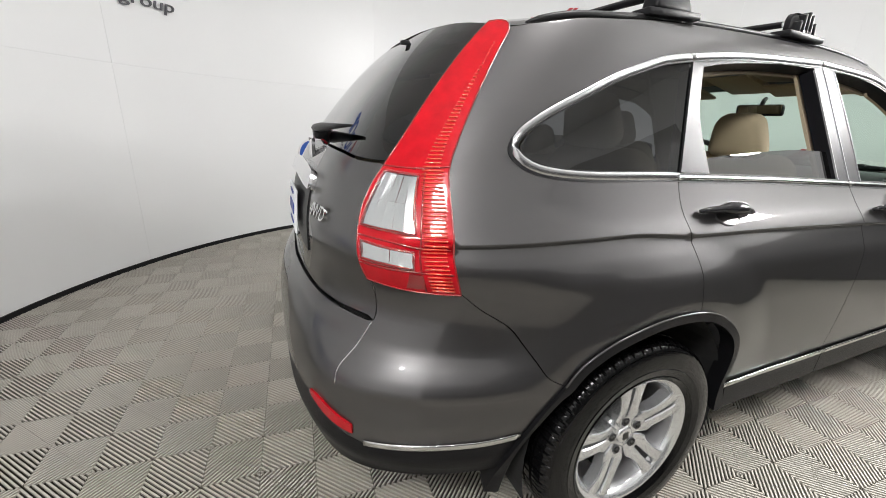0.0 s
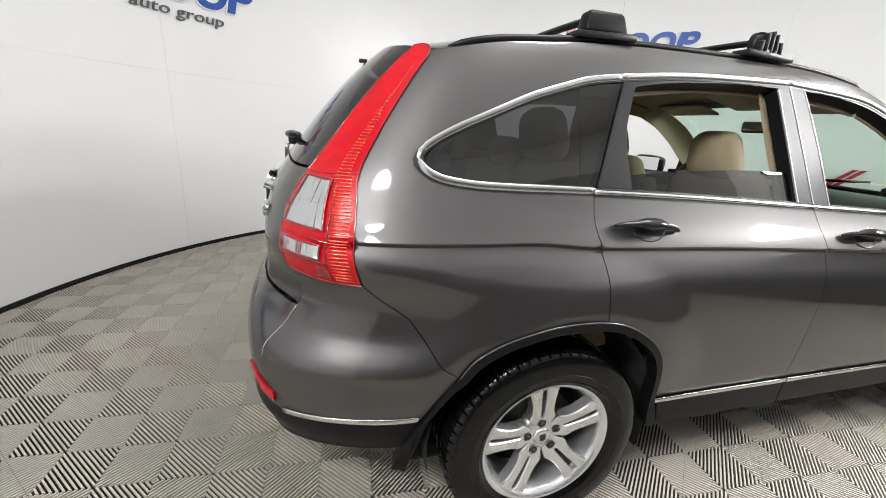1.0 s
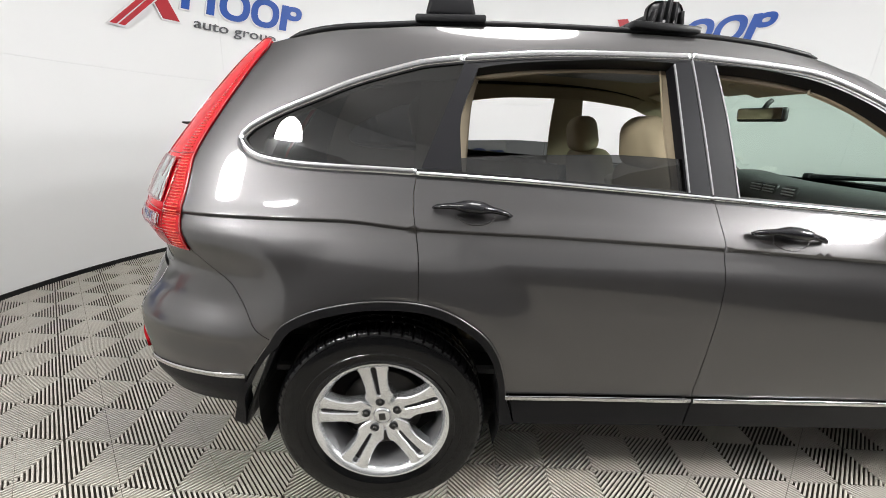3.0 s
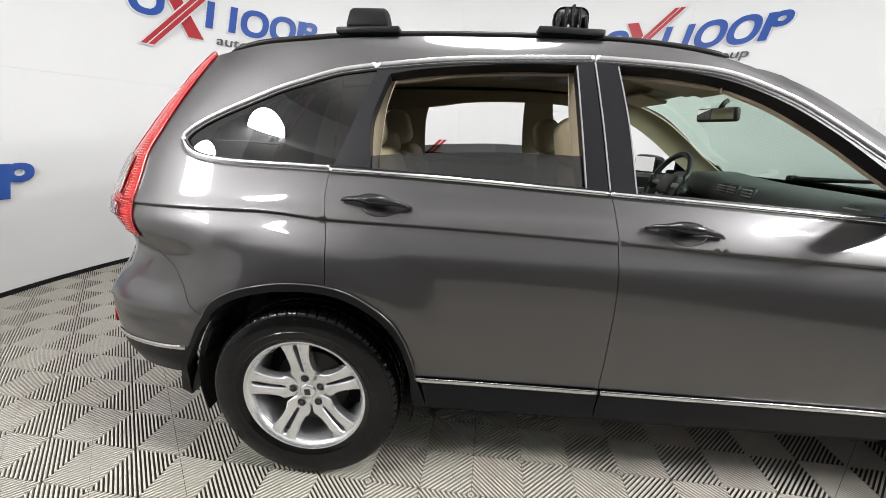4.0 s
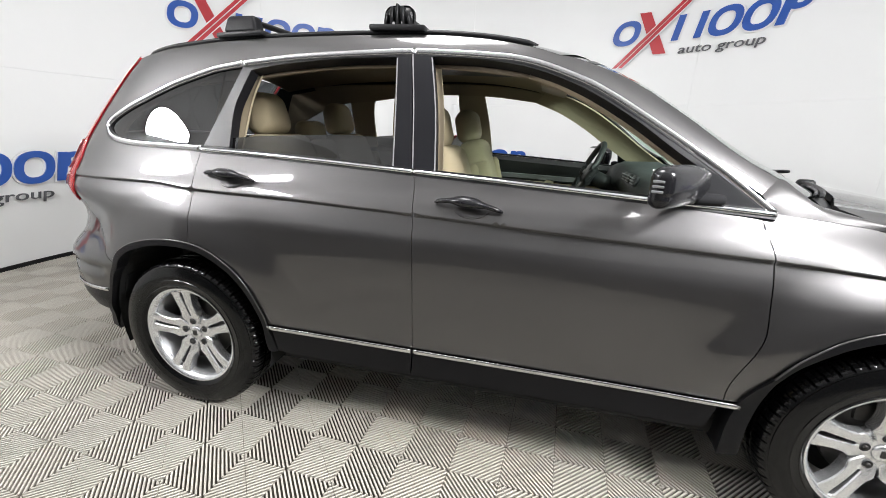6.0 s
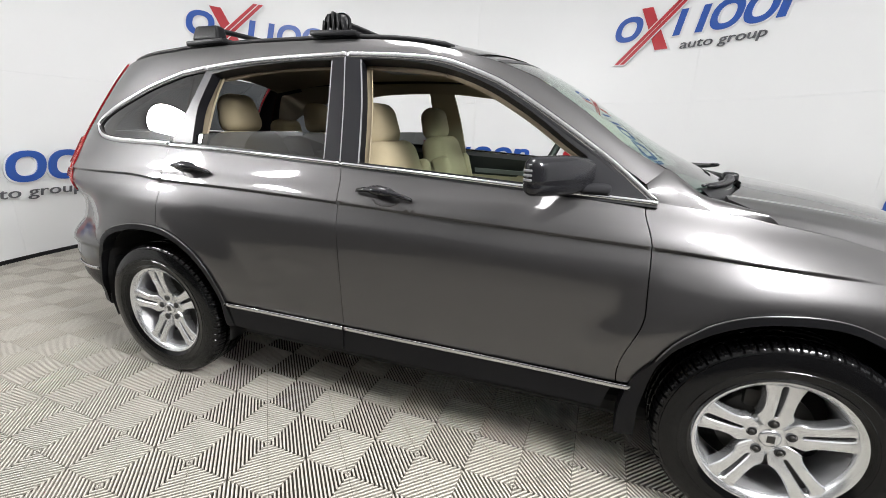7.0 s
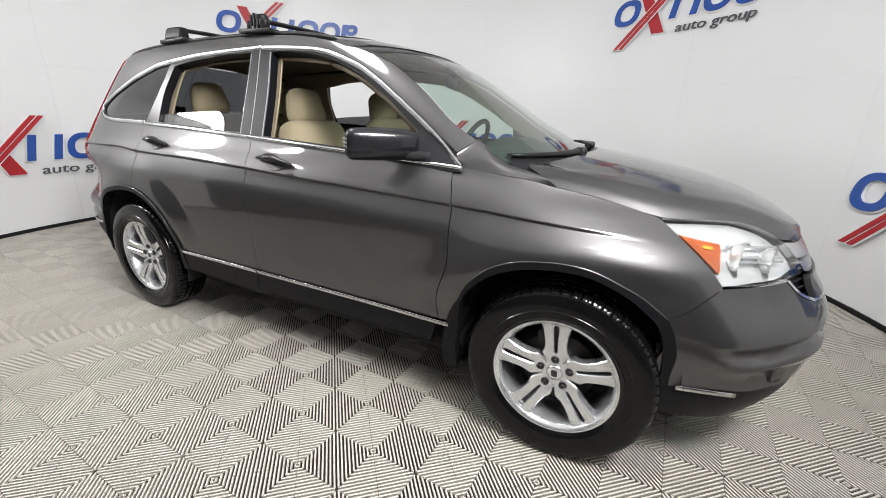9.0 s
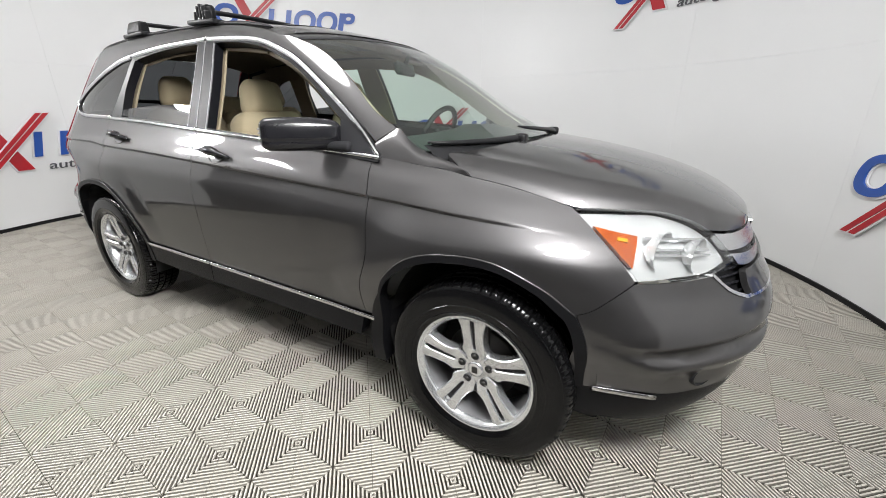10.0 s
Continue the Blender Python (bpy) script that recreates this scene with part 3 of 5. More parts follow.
for side in (1, -1):
    def cheek(u, v, sd=side):
        a = np.stack([np.interp(u, np.linspace(0, 1, len(SHOULDER)), SHOULDER[:, k]) for k in range(3)], -1)
        b = np.stack([np.interp(u, np.linspace(0, 1, len(CORNER)), CORNER[:, k]) for k in range(3)], -1)
        p = a + (b - a) * v[..., None]
        p[..., 2] += .006 * np.sin(np.pi * v)
        p[..., 1] -= .008 * np.sin(np.pi * v)
        return p * (1, sd, 1)
    grid_part("screen_cheek", cheek, np.linspace(0, 1, 24) if side > 0 else np.linspace(1, 0, 24), np.linspace(0, 1, 10), car, PAINT, thick=.01)

# ---- setting ----
def ring_wall(name, r0, z0, z1, mat, a0, a1, thick=.06, seg=2.0):
    n = max(2, int((a1 - a0) / seg))
    verts, faces = [], []
    for i in range(n + 1):
        a = radians(a0 + (a1 - a0) * i / n)
        for r in (r0, r0 + thick):
            for z in (z0, z1):
                verts.append((BOOTH[0] + r * math.cos(a), BOOTH[1] + r * math.sin(a), z))
    for i in range(n):
        p, q = 4 * i, 4 * i + 4
        faces += [(p, p + 1, q + 1, q), (p + 2, q + 2, q + 3, p + 3), (p + 1, p + 3, q + 3, q + 1), (p, q, q + 2, p + 2)]
    faces += [(0, 2, 3, 1), (4 * n, 4 * n + 1, 4 * n + 3, 4 * n + 2)]
    me = mesh_of(name, verts, faces, mat, True)
    me.set_sharp_from_angle(angle=radians(30))
    return me


wall = tagged(part("wall_round", ring_wall("wall_round", WALL_R + .05, 0, WALL_H, UNDERFLOOR, 0, 360, .05), None), "round white booth wall of smooth panels", "wall", kind="structure")
SEAMS = [9.8, 26.0, 53.3, 96.7, 140.1, 183.7, 204.0, 227.1, 270.5, 313.9, 336.0, 369.8]
for a0, a1 in zip(SEAMS, SEAMS[1:]):
    for z0, z1 in ((0, 1.6645), (1.6655, 3.1), (3.1, WALL_H)):
        # Unseen stretch gets grey and charcoal panels, added to darken the paint's reflections.
        part("wall_panel", ring_wall("wall_panel", WALL_R, z0, z1, UNSEEN_DARK if 210 < a0 < 320 and z0 < 1 else UNSEEN_GREY if 210 < a0 < 300 and z0 < 3 else WALL, a0 + .009, a1 - .009, .049), None, wall)
tagged(part("baseboard", ring_wall("baseboard", WALL_R - .012, -.012, .035, BLACK, 0, 360, .02), None), "black strip along the foot of the white wall", "baseboard", kind="structure")
bm = bmesh.new()
bmesh.ops.create_circle(bm, cap_ends=True, radius=WALL_R + .05, segments=96)
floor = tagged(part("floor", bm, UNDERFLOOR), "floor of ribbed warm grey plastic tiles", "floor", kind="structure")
floor.location = (*BOOTH, -.018)
bm = bmesh.new()
bmesh.ops.create_circle(bm, cap_ends=True, radius=WALL_R + .05, segments=96)
bmesh.ops.solidify(bm, geom=bm.faces[:], thickness=.05)
ceiling = tagged(part("ceiling", bm, CEIL), "plain white ceiling above the booth", "ceiling", kind="structure")
ceiling.location = (*BOOTH, WALL_H)


def off(curve, d):
    """An open curve moved sideways by d (to its right)."""
    c = [Vector(p) for p in catmull(curve, .03)]
    out = []
    for i, p in enumerate(c):
        t = (c[min(i + 1, len(c) - 1)] - c[max(i - 1, 0)]).normalized()
        out.append((p.x + t.y * d, p.y - t.x * d))
    return out


def band(curve, d0, d1):
    a, b = off(curve, d0), off(curve, d1)
    return a + b[::-1]


DLO_REAR_TOP = [(.278, 1.499), (.38, 1.517), (.53, 1.533), (.72, 1.545), (.905, 1.547)]
DLO_FRONT_TOP = [(1.042, 1.547), (1.23, 1.537), (1.407, 1.507), (1.581, 1.445), (1.750, 1.350), (1.909, 1.238), (2.12, 1.098)]
QGLASS = [(.226, 1.507), (.119, 1.490), (-.032, 1.463), (-.18, 1.422), (-.313, 1.370), (-.408, 1.322), (-.463, 1.279), (-.472, 1.247), (-.424, 1.217), (-.323, 1.199), (-.142, 1.193), (.103, 1.190)]
CH_IN = off(CHROME_TOP, .024)

for side in (1, -1):
    tag = dict(mirror=side)
    for name, line, d, r, mat in (("chrome_strip", CHROME_TOP[:4], .012, .0055, SATIN), ("chrome_strip", [(.967, 1.579)] + CHROME_TOP[4:], .012, .0055, SATIN),
                                  ("chrome_strip", QWIN_OUT, -.012, .0055, SATIN), ("belt_strip", BELT[:3], .004, .0085, CHROME), ("belt_strip", [(1.024, 1.143)] + BELT[3:], .004, .0085, CHROME)):
        panel("strip_seal", band(line, d - .0135, d + .0135), car, BLACK, cabin_skin, lift=.002, thick=.012, shrink=0, **tag)
        mid = np.array(off(line, d))
        pos, nor = surface(cabin_skin, mid[:, 0], mid[:, 1], .002, side)
        bm = bmesh.new()
        tube(bm, pos, r, 12, squash=2.2 if mat is SATIN else 1.0)
        part(name, smooth_bm(bm, 60), mat, car)
    panel("quarter_glass", outline(QGLASS, [(.103, 1.190), (.226, 1.507)]), car, PRIVACY, cabin_skin, lift=-.004, thick=.003, shrink=-.012, label="dark tinted rear side glass", **tag)
    panel("rear_pillar_trim", outline([(.232, 1.512), (.278, 1.499)], [(.278, 1.499), (.248, 1.421), (.226, 1.336), (.234, 1.187)], [(.234, 1.187), (.106, 1.190)], [(.106, 1.190), (.232, 1.512)]), car, GLOSS_BLACK, cabin_skin, lift=.003, thick=.045, **tag)
    panel("window_frame", outline(CH_IN[:CH_IN.index(min(CH_IN, key=lambda p: abs(p[0] - .96)))], [(.958, 1.556), (.905, 1.547)], DLO_REAR_TOP[::-1], [(.278, 1.499), CH_IN[0]]), car, BLACK, cabin_skin, lift=0, thick=.05, shrink=0, **tag)
    panel("middle_pillar", outline([(.905, 1.547), (.960, 1.555)], [(.960, 1.555), (.99, 1.36), (1.018, 1.145)], [(1.018, 1.145), (.945, 1.152)], [(.945, 1.152), (.925, 1.36), (.905, 1.547)]), car, PILLAR_BLACK, cabin_skin, lift=.004, thick=.05, **tag)
    panel("middle_pillar", outline([(.966, 1.555), (1.042, 1.547)], [(1.042, 1.547), (1.08, 1.36), (1.107, 1.140)], [(1.107, 1.140), (1.024, 1.144)], [(1.024, 1.144), (.997, 1.36), (.966, 1.555)]), car, PILLAR_BLACK, cabin_skin, lift=.004, thick=.05, **tag)
    # Outer two are beads; the middle one paints the frame edge's highlight.
    for edge_line in ([(.906, 1.540), (.926, 1.36), (.946, 1.154)], [(.965, 1.555), (.996, 1.36), (1.022, 1.150)], [(1.041, 1.542), (1.079, 1.36), (1.106, 1.144)]):
        panel("bead_and_edge_glint", band(edge_line, -.0021, .0021), car, GREY_TRIM, cabin_skin, lift=.006, thick=.006, shrink=0, **tag)
    k = CH_IN.index(min(CH_IN, key=lambda p: abs(p[0] - .97)))
    panel("window_frame", outline([(.967, 1.556)] + CH_IN[k + 1:], [CH_IN[-1], (2.12, 1.098)], DLO_FRONT_TOP[::-1], [(1.042, 1.547), (.967, 1.556)]), car, BLACK, cabin_skin, lift=0, thick=.05, shrink=0, **tag)
    panel("door_glass", outline([(.230, 1.180), (.950, 1.146)], [(.950, 1.146), (.936, 1.258)], [(.936, 1.258), (.70, 1.262), (.376, 1.246), (.228, 1.232)], [(.228, 1.232), (.230, 1.180)]), car, HALF_TINT, cabin_skin, lift=-.012, thick=.004, label="half lowered grey tinted door glass", **tag)
    panel("mirror_sail", outline([(1.948, 1.222), (1.975, 1.093)], [(1.975, 1.093), (2.165, 1.084)], [(2.165, 1.084), (2.06, 1.155), (1.948, 1.222)]), car, MATTE_BLACK, cabin_skin, lift=.002, thick=.03, **tag)
    # arch trims
    for arch, cx in ((ARCH_R, .045), (ARCH_F, 2.385)):
        inner = [(cx + (a - cx) * .942, .36 + (b - .36) * .942) for a, b in arch]
        if arch is ARCH_R:
            trim = outline(arch, [(.412, .468), (.452, .35)], [(.452, .35), (.405, .35), inner[-1]], inner[::-1], [inner[0], (-.335, .60), (-.41, .45), (-.46, .30)], [(-.46, .30), (-.50, .31)], [(-.50, .31), (-.455, .40), (-.395, .515), (-.355, .60), (-.318, .664)])
        else:
            trim = outline(arch, [(2.613, .664), (2.683, .585), (2.738, .50), (2.757, .405)], [(2.757, .405), (2.737, .405)], [(2.737, .405), (2.717, .49), (2.658, .58), inner[-1]], inner[::-1], [inner[0], (2.20, .48), (2.195, .36), (2.205, .255)], [(2.205, .255), (2.150, .25)], [(2.150, .25), (2.145, .36), (2.158, .48), (2.172, .592)])
        trim_part = panel("arch_trim", trim, car, CLAD, lift=.010, thick=.05, shrink=.001, **tag)
        lip = np.array(catmull(arch, .02))
        pos, nor = surface(body_skin, lip[:, 0], lip[:, 1], .007, side)
        bm = bmesh.new()
        tube(bm, pos, .0032, 6)
        part("trim_lip", smooth_bm(bm, 70), PAINT, trim_part)
    # door handles
    for s0, z0, door in ((.128, 1.082, 0), (1.106, 1.043, 1)):
        us = np.linspace(0, 1, 23)
        bm = bmesh.new()
        pos, nor = surface(body_skin, s0 + .022 + .234 * us, z0 - .017 * us + .004 * np.sin(us * 3), 0, side)
        pts = [Vector(p + n * (.006 + .030 * math.sin(math.pi * min(1, max(0, u * 1.02))) ** .55)) for p, n, u in zip(pos, nor, us)]
        rad = [(.0145 + .013 * math.exp(-((u - .50) / .19) ** 4)) * math.sin(math.pi * (.012 + .976 * u)) ** .22 for u in us]
        tube(bm, pts, rad, 12, squash=.72)
        h = part("door_handle", smooth_bm(bm), HANDLE, car)
        ell = [(s0 + .150 + .060 * math.cos(a), z0 - .010 + .032 * math.sin(a)) for a in np.linspace(1.08 * math.pi, 1.92 * math.pi, 24)]
        ell2 = [(s0 + .150 + .055 * math.cos(a), z0 - .010 + .028 * math.sin(a)) for a in np.linspace(0, 2 * math.pi, 40, endpoint=False)]
        panel("handle_bowl", ell2, car, PAINT, lift=.0015, thick=.002, shrink=0, **tag)
        bm = bmesh.new()
        pos, nor = surface(body_skin, np.array([e[0] for e in ell]), np.array([e[1] for e in ell]), .001, side)
        tube(bm, pos, .0022, 6)
        part("handle_rim", smooth_bm(bm), PAINT, car)
    # outside mirrors: the near one half folded back, the far one open
    bm = bmesh.new()
    hm = pose(1.877, -.876, 1.154, 0, 0, -38.5) if side > 0 else pose(1.872, .95, 1.152, 0, 0, 19)
    deep, long_, tall = (.064, .292, .124) if side > 0 else (.080, .236, .136)
    box(bm, (deep, long_, tall), Matrix.Identity(4), .029, 6)
    bmesh.ops.subdivide_edges(bm, edges=[e for e in bm.edges if e.calc_length() > .05], cuts=9, use_grid_fill=True)
    for v in bm.verts:
        k, h = 2 * v.co.y * side / long_, 2 * v.co.z / tall   # k: -1 at the outer end, 1 beside the car
        if v.co.x > 0:
            v.co.x += .012 * (1 - h * h) * (1 - k * k) - .007 * min(1, max(0, (-.22 - h) * 14)) * (1 - max(0, h + 1) * .2)
        v.co.z -= .018 * max(0, k) ** 2 * (h > 0) * h
        v.co.z *= 1 - .10 * max(0, -k) ** 3
    bmesh.ops.transform(bm, matrix=hm, verts=bm.verts[:])
    head = part("door_mirror", smooth_bm(bm, 60), HANDLE, car)
    bm = bmesh.new()
    box(bm, (.105, .050, .034), pose(1.985, -.792 * side, 1.110, 0, 0, 14 * side), .016, 4)
    part("mirror_arm", smooth_bm(bm, 60), MATTE_BLACK, head)
    bm = bmesh.new()
    box(bm, (.004, long_ * .80, tall * .78), hm @ pose(-deep / 2, 0, 0), .0015, 1)
    part("mirror_glass", bm, MIRROR, head)
    for k in range(3):
        bm = bmesh.new()
        box(bm, (.030, .012, .0075), hm @ pose(deep * .02, -.492 * long_ * side, .020 - .0140 * k, 0, 0, 16 * side), .003, 2)
        part("signal_lens", smooth_bm(bm), GREY_TRIM, head)
    # roof rails
    bm = bmesh.new()
    pts = [Vector(roof_skin(np.float64(x), np.float64(.955 * side))) + Vector((0, 0, .007 * min(1, (x + .33) * 12))) for x in np.linspace(-.33, 1.42, 48)]
    tube(bm, pts, [.003] + [.011] * 46 + [.003], 8, squash=.9)
    part("roof_rail", smooth_bm(bm, 60), BLACK, car)
    # tail lamps
    lens = outline(LAMP_OUT, [(-.645, 1.535), (-.664, 1.556), (-.700, 1.566), (-.744, 1.563)], LAMP_IN[::-1], LAMP_LOW[::-1])
    tl = panel("tail_lamp", lens, car, RED, cabin_skin, lift=.004, thick=.03, label="tall red tail lamp with clear sections", **tag)
    for n, quad in enumerate((((-.838, 1.064), (-.698, 1.054), (-.712, 1.180), (-.804, 1.186)), ((-.838, .994), (-.706, .984), (-.702, 1.016), (-.836, 1.029)))):
        facets("lamp_mirror", quad, 5 if n == 0 else 7, 2 if n == 0 else 1, tl, FACET, cabin_skin, .0075, .0022, side, 3 + n)
        lens_ = outline(*[[quad[k], quad[(k + 1) % 4]] for k in range(4)])
        panel("clear_lens", lens_, tl, LENS, cabin_skin, lift=.0125, thick=.008, shrink=-.004, **tag)
        rim_ = np.array(lens_ + lens_[:1])
        bm = bmesh.new()
        tube(bm, surface(cabin_skin, rim_[:, 0], rim_[:, 1], .010, side)[0], .003, 6, cap=False)
        part("lens_frame", smooth_bm(bm), RED_DARK, tl)
    for seam in ([(-.694, .925), (-.690, .98), (-.686, 1.10), (-.700, 1.19)], [(-.848, 1.042), (-.76, 1.036), (-.62, 1.024)], [(-.850, .980), (-.70, .975), (-.62, .972)], [(-.820, 1.200), (-.72, 1.198), (-.645, 1.205)]):
        q = np.array(catmull(seam, .02))
        bm = bmesh.new()
        tube(bm, surface(cabin_skin, q[:, 0], q[:, 1], .004, side)[0], .0024, 6)
        part("lens_seam", smooth_bm(bm), RED_DARK, tl)
    panel("dark_lens", outline([(-.72, .972), (-.690, .970)], [(-.690, .970), (-.690, .930)], [(-.690, .930), (-.74, .930)], [(-.74, .930), (-.72, .972)]), tl, RED_DARK, cabin_skin, lift=.006, thick=.003, shrink=.001, **tag)
    panel("lamp_back", lens, tl, DARK_TRIM, cabin_skin, lift=-.045, thick=-.01, shrink=0, **tag)
    bm = bmesh.new()
    edge = np.array(lens + lens[:1])
    pos, nor = surface(cabin_skin, edge[:, 0], edge[:, 1], .004, side)
    tube(bm, pos, .0022, 5, cap=False)
    part("lens_edge", smooth_bm(bm), RED_DARK, tl)
    # Glint along the bumper joint, drawn as a thin bright metal line.
    bm = bmesh.new()
    pos, nor = surface(body_skin, np.array([-.845, -.849, -.866, -.860]), np.array([.800, .742, .689, .650]), .0, side)
    tube(bm, catmull(pos), .0022, 5)
    part("joint_glint", smooth_bm(bm), SATIN, car)
    LAMP_AT = smooth_curve([(z, s) for s, z in LAMP_OUT])
    for k in range(66):
        z = .930 + k * .0088
        so = float(LAMP_AT(z)) - .012
        wide = .052 if z < 1.2 else max(.016, .052 - (z - 1.2) * .14)
        pos, nor = surface(cabin_skin, np.linspace(so - wide, so - (0 if z < 1.2 else .012), 4), np.full(4, z), .005, side)
        bm = bmesh.new()
        tube(bm, pos, .0024 if z < 1.2 else .0020, 5)
        part("lens_rib", smooth_bm(bm), RED_RIB, tl)
    # tailgate halves
    panel("tailgate", outline([(-.853, .930), (-.844, .80)], [(-.844, .80), (-.865, .812), (-.963, .820), (-1.136, .828), (-1.6, .81)], [(-1.6, .81), (-1.6, 1.232)], [(-1.6, 1.232), (-1.114, 1.221), (-.942, 1.209), (-.823, 1.206)], LAMP_IN[3::-1]), car, PAINT, cabin_skin, lift=-.002, shrink=.0015, **tag)
    panel("tailgate_glass", outline([(-1.6, 1.236), (-1.114, 1.225), (-.942, 1.213), (-.820, 1.210)], [(-.820, 1.210)] + LAMP_IN[4:], [(-.744, 1.563), (-1.0, 1.580), (-1.6, 1.590)], [(-1.6, 1.592), (-1.6, 1.236)]), car, PRIVACY, cabin_skin, lift=-.001, thick=.004, shrink=.0015, label="dark tinted rear window", **tag)
    panel("rear_reflector", outline([(-.975, .572), (-.915, .575), (-.80, .545)], [(-.80, .545), (-.798, .515)], [(-.798, .515), (-.87, .525), (-.975, .556)], [(-.975, .556), (-.975, .572)]), car, RED, lift=.006, thick=.01, **tag)
    # plate garnish, plate and recess
    panel("chrome_garnish", outline([(-1.175, 1.098), (-1.19, 1.135), (-1.27, 1.152), (-1.6, 1.160)], [(-1.6, 1.160), (-1.6, 1.105)], [(-1.6, 1.105), (-1.27, 1.100), (-1.175, 1.098)]), car, CHROME, cabin_skin, lift=.022, thick=.03, shrink=0, **tag)
    panel("plate_recess", outline([(-1.245, 1.095), (-1.6, 1.10)], [(-1.6, 1.10), (-1.6, .90)], [(-1.6, .90), (-1.245, .905)], [(-1.245, .905), (-1.245, 1.095)]), car, BLACK, cabin_skin, lift=.002, thick=.01, shrink=0, **tag)
    # headlamps
    HEAD = outline([(2.613, .957), (2.664, .957), (2.73, .956), (2.802, .952), (2.857, .939), (2.914, .916), (2.966, .878), (3.001, .831), (3.009, .806)], [(3.009, .806), (2.948, .789), (2.907, .779), (2.849, .773), (2.781, .769), (2.718, .771)],
                   [(2.718, .771), (2.692, .823), (2.657, .883), (2.613, .953)])
    hl = panel("headlamp", HEAD, car, REFLECTOR, lift=-.030, thick=.02, label="clear headlamp with amber corner", **tag)
    panel("lamp_lens", HEAD, hl, LENS, lift=.001, thick=.008, shrink=.001, **tag)
    panel("amber_lens", outline([(2.642, .920), (2.69, .906), (2.740, .894)], [(2.740, .894), (2.730, .859), (2.714, .806)], [(2.714, .806), (2.680, .862), (2.642, .920)]), hl, AMBER, lift=-.011, thick=.016, **tag)
    panel("amber_bulb", band([(2.690, .886), (2.712, .881)], -.004, .004), hl, YELLOW, lift=-.006, thick=.010, shrink=0, **tag)
    for s0, z0, r in ((2.785, .862, .060), (2.885, .846, .052)):
        p, n = surface(body_skin, np.float64(s0), np.float64(z0), -.030, side)
        d = Vector((.93, -.34 * side, .0)).normalized()
        bm = bmesh.new()
        m = Matrix.Translation(Vector(p)) @ d.to_track_quat("Z", "Y").to_matrix().to_4x4()
        lathe(bm, [(.006, -.03), (r * .5, -.025), (r * .85, -.004), (r, .022), (r + .004, .022)], m, 28)
        part("lamp_bowl", smooth_bm(bm), REFLECTOR, hl)
        bm = bmesh.new()
        lathe(bm, [(.0, .012), (.008, .010), (.010, 0), (.010, -.03)], m, 12)
        part("bulb_cap", smooth_bm(bm), CHROME, hl)
    for za, zb in ((.890, .880), (.862, .852), (.846, .838)):
        panel("lamp_bar", outline([(2.755, za), (2.93, zb)], [(2.93, zb), (2.93, zb - .006)], [(2.93, zb - .006), (2.755, za - .006)], [(2.755, za - .006), (2.755, za)]), hl, CHROME, lift=-.008, thick=.014, shrink=0, **tag)
    # grille half
    panel("grille", outline([(2.962, .888), (3.05, .882), (3.6, .880)], [(3.6, .880), (3.6, .680)], [(3.6, .680), (3.05, .69), (2.952, .722), (2.90, .778)], [(2.90, .778), (3.005, .806), (2.962, .888)]), car, BLACK, lift=-.035, thick=.02, shrink=0, **tag)
    for bar_ in (outline([(2.967, .886), (3.112, .875), (3.6, .874)], [(3.6, .874), (3.6, .832)], [(3.6, .832), (3.161, .829), (3.006, .835)], [(3.006, .835), (2.967, .886)]),
                 outline([(3.013, .827), (3.173, .814), (3.6, .814)], [(3.6, .814), (3.6, .778)], [(3.6, .778), (3.153, .778), (3.038, .790)], [(3.038, .790), (3.013, .827)])):
        panel("grille_bar", bar_, car, SATIN, lift=-.004, thick=.03, shrink=.001, **tag)
    panel("grille_trim", band([(2.910, .774), (2.956, .727), (3.017, .701), (3.10, .693), (3.6, .686)], -.008, .001), car, CHROME, lift=.004, thick=.03, shrink=0, **tag)
    panel("plate_holder", outline([(3.060, .774), (3.6, .778)], [(3.6, .778), (3.6, .692)], [(3.6, .692), (3.060, .698)], [(3.060, .698), (3.052, .735), (3.060, .774)]), car, PAINT, lift=.004, thick=.02, **tag)
    for k in range(5):
        for j in range(4):
            s0, z0 = 2.945 + k * .026 + (.013 if j % 2 else 0), .782 - j * .022
            if z0 > np.interp(s0, [2.91, 2.956, 3.017, 3.3], [.79, .742, .712, .70]):
                p, n = surface(body_skin, np.float64(s0), np.float64(z0), -.024, side)
                bm = bmesh.new()
                box(bm, (.022, .007, .007), Matrix.Translation(Vector(p)) @ Vector(n).to_track_quat("Y", "Z").to_matrix().to_4x4(), .0015, 1)
                part("grille_slat", bm, GLOSS_BLACK, car)
    # fog lamps
    p, n = surface(body_skin, np.float64(3.022), np.float64(.466), -.004, side)
    m = Matrix.Translation(Vector(p)) @ Vector((.78, -.62 * side, .05)).normalized().to_track_quat("Z", "Y").to_matrix().to_4x4() @ Matrix.Diagonal((1.35, 1, 1, 1))
    bm = bmesh.new()
    lathe(bm, [(.034, -.02), (.031, .003), (.027, .004), (.021, -.014)], m, 28)
    fog = part("fog_lamp", smooth_bm(bm), BLACK, car)
    bm = bmesh.new()
    lathe(bm, [(.0, -.004), (.013, -.006), (.0225, -.013)], m, 24)
    part("fog_lens", smooth_bm(bm), REFLECTOR, fog)



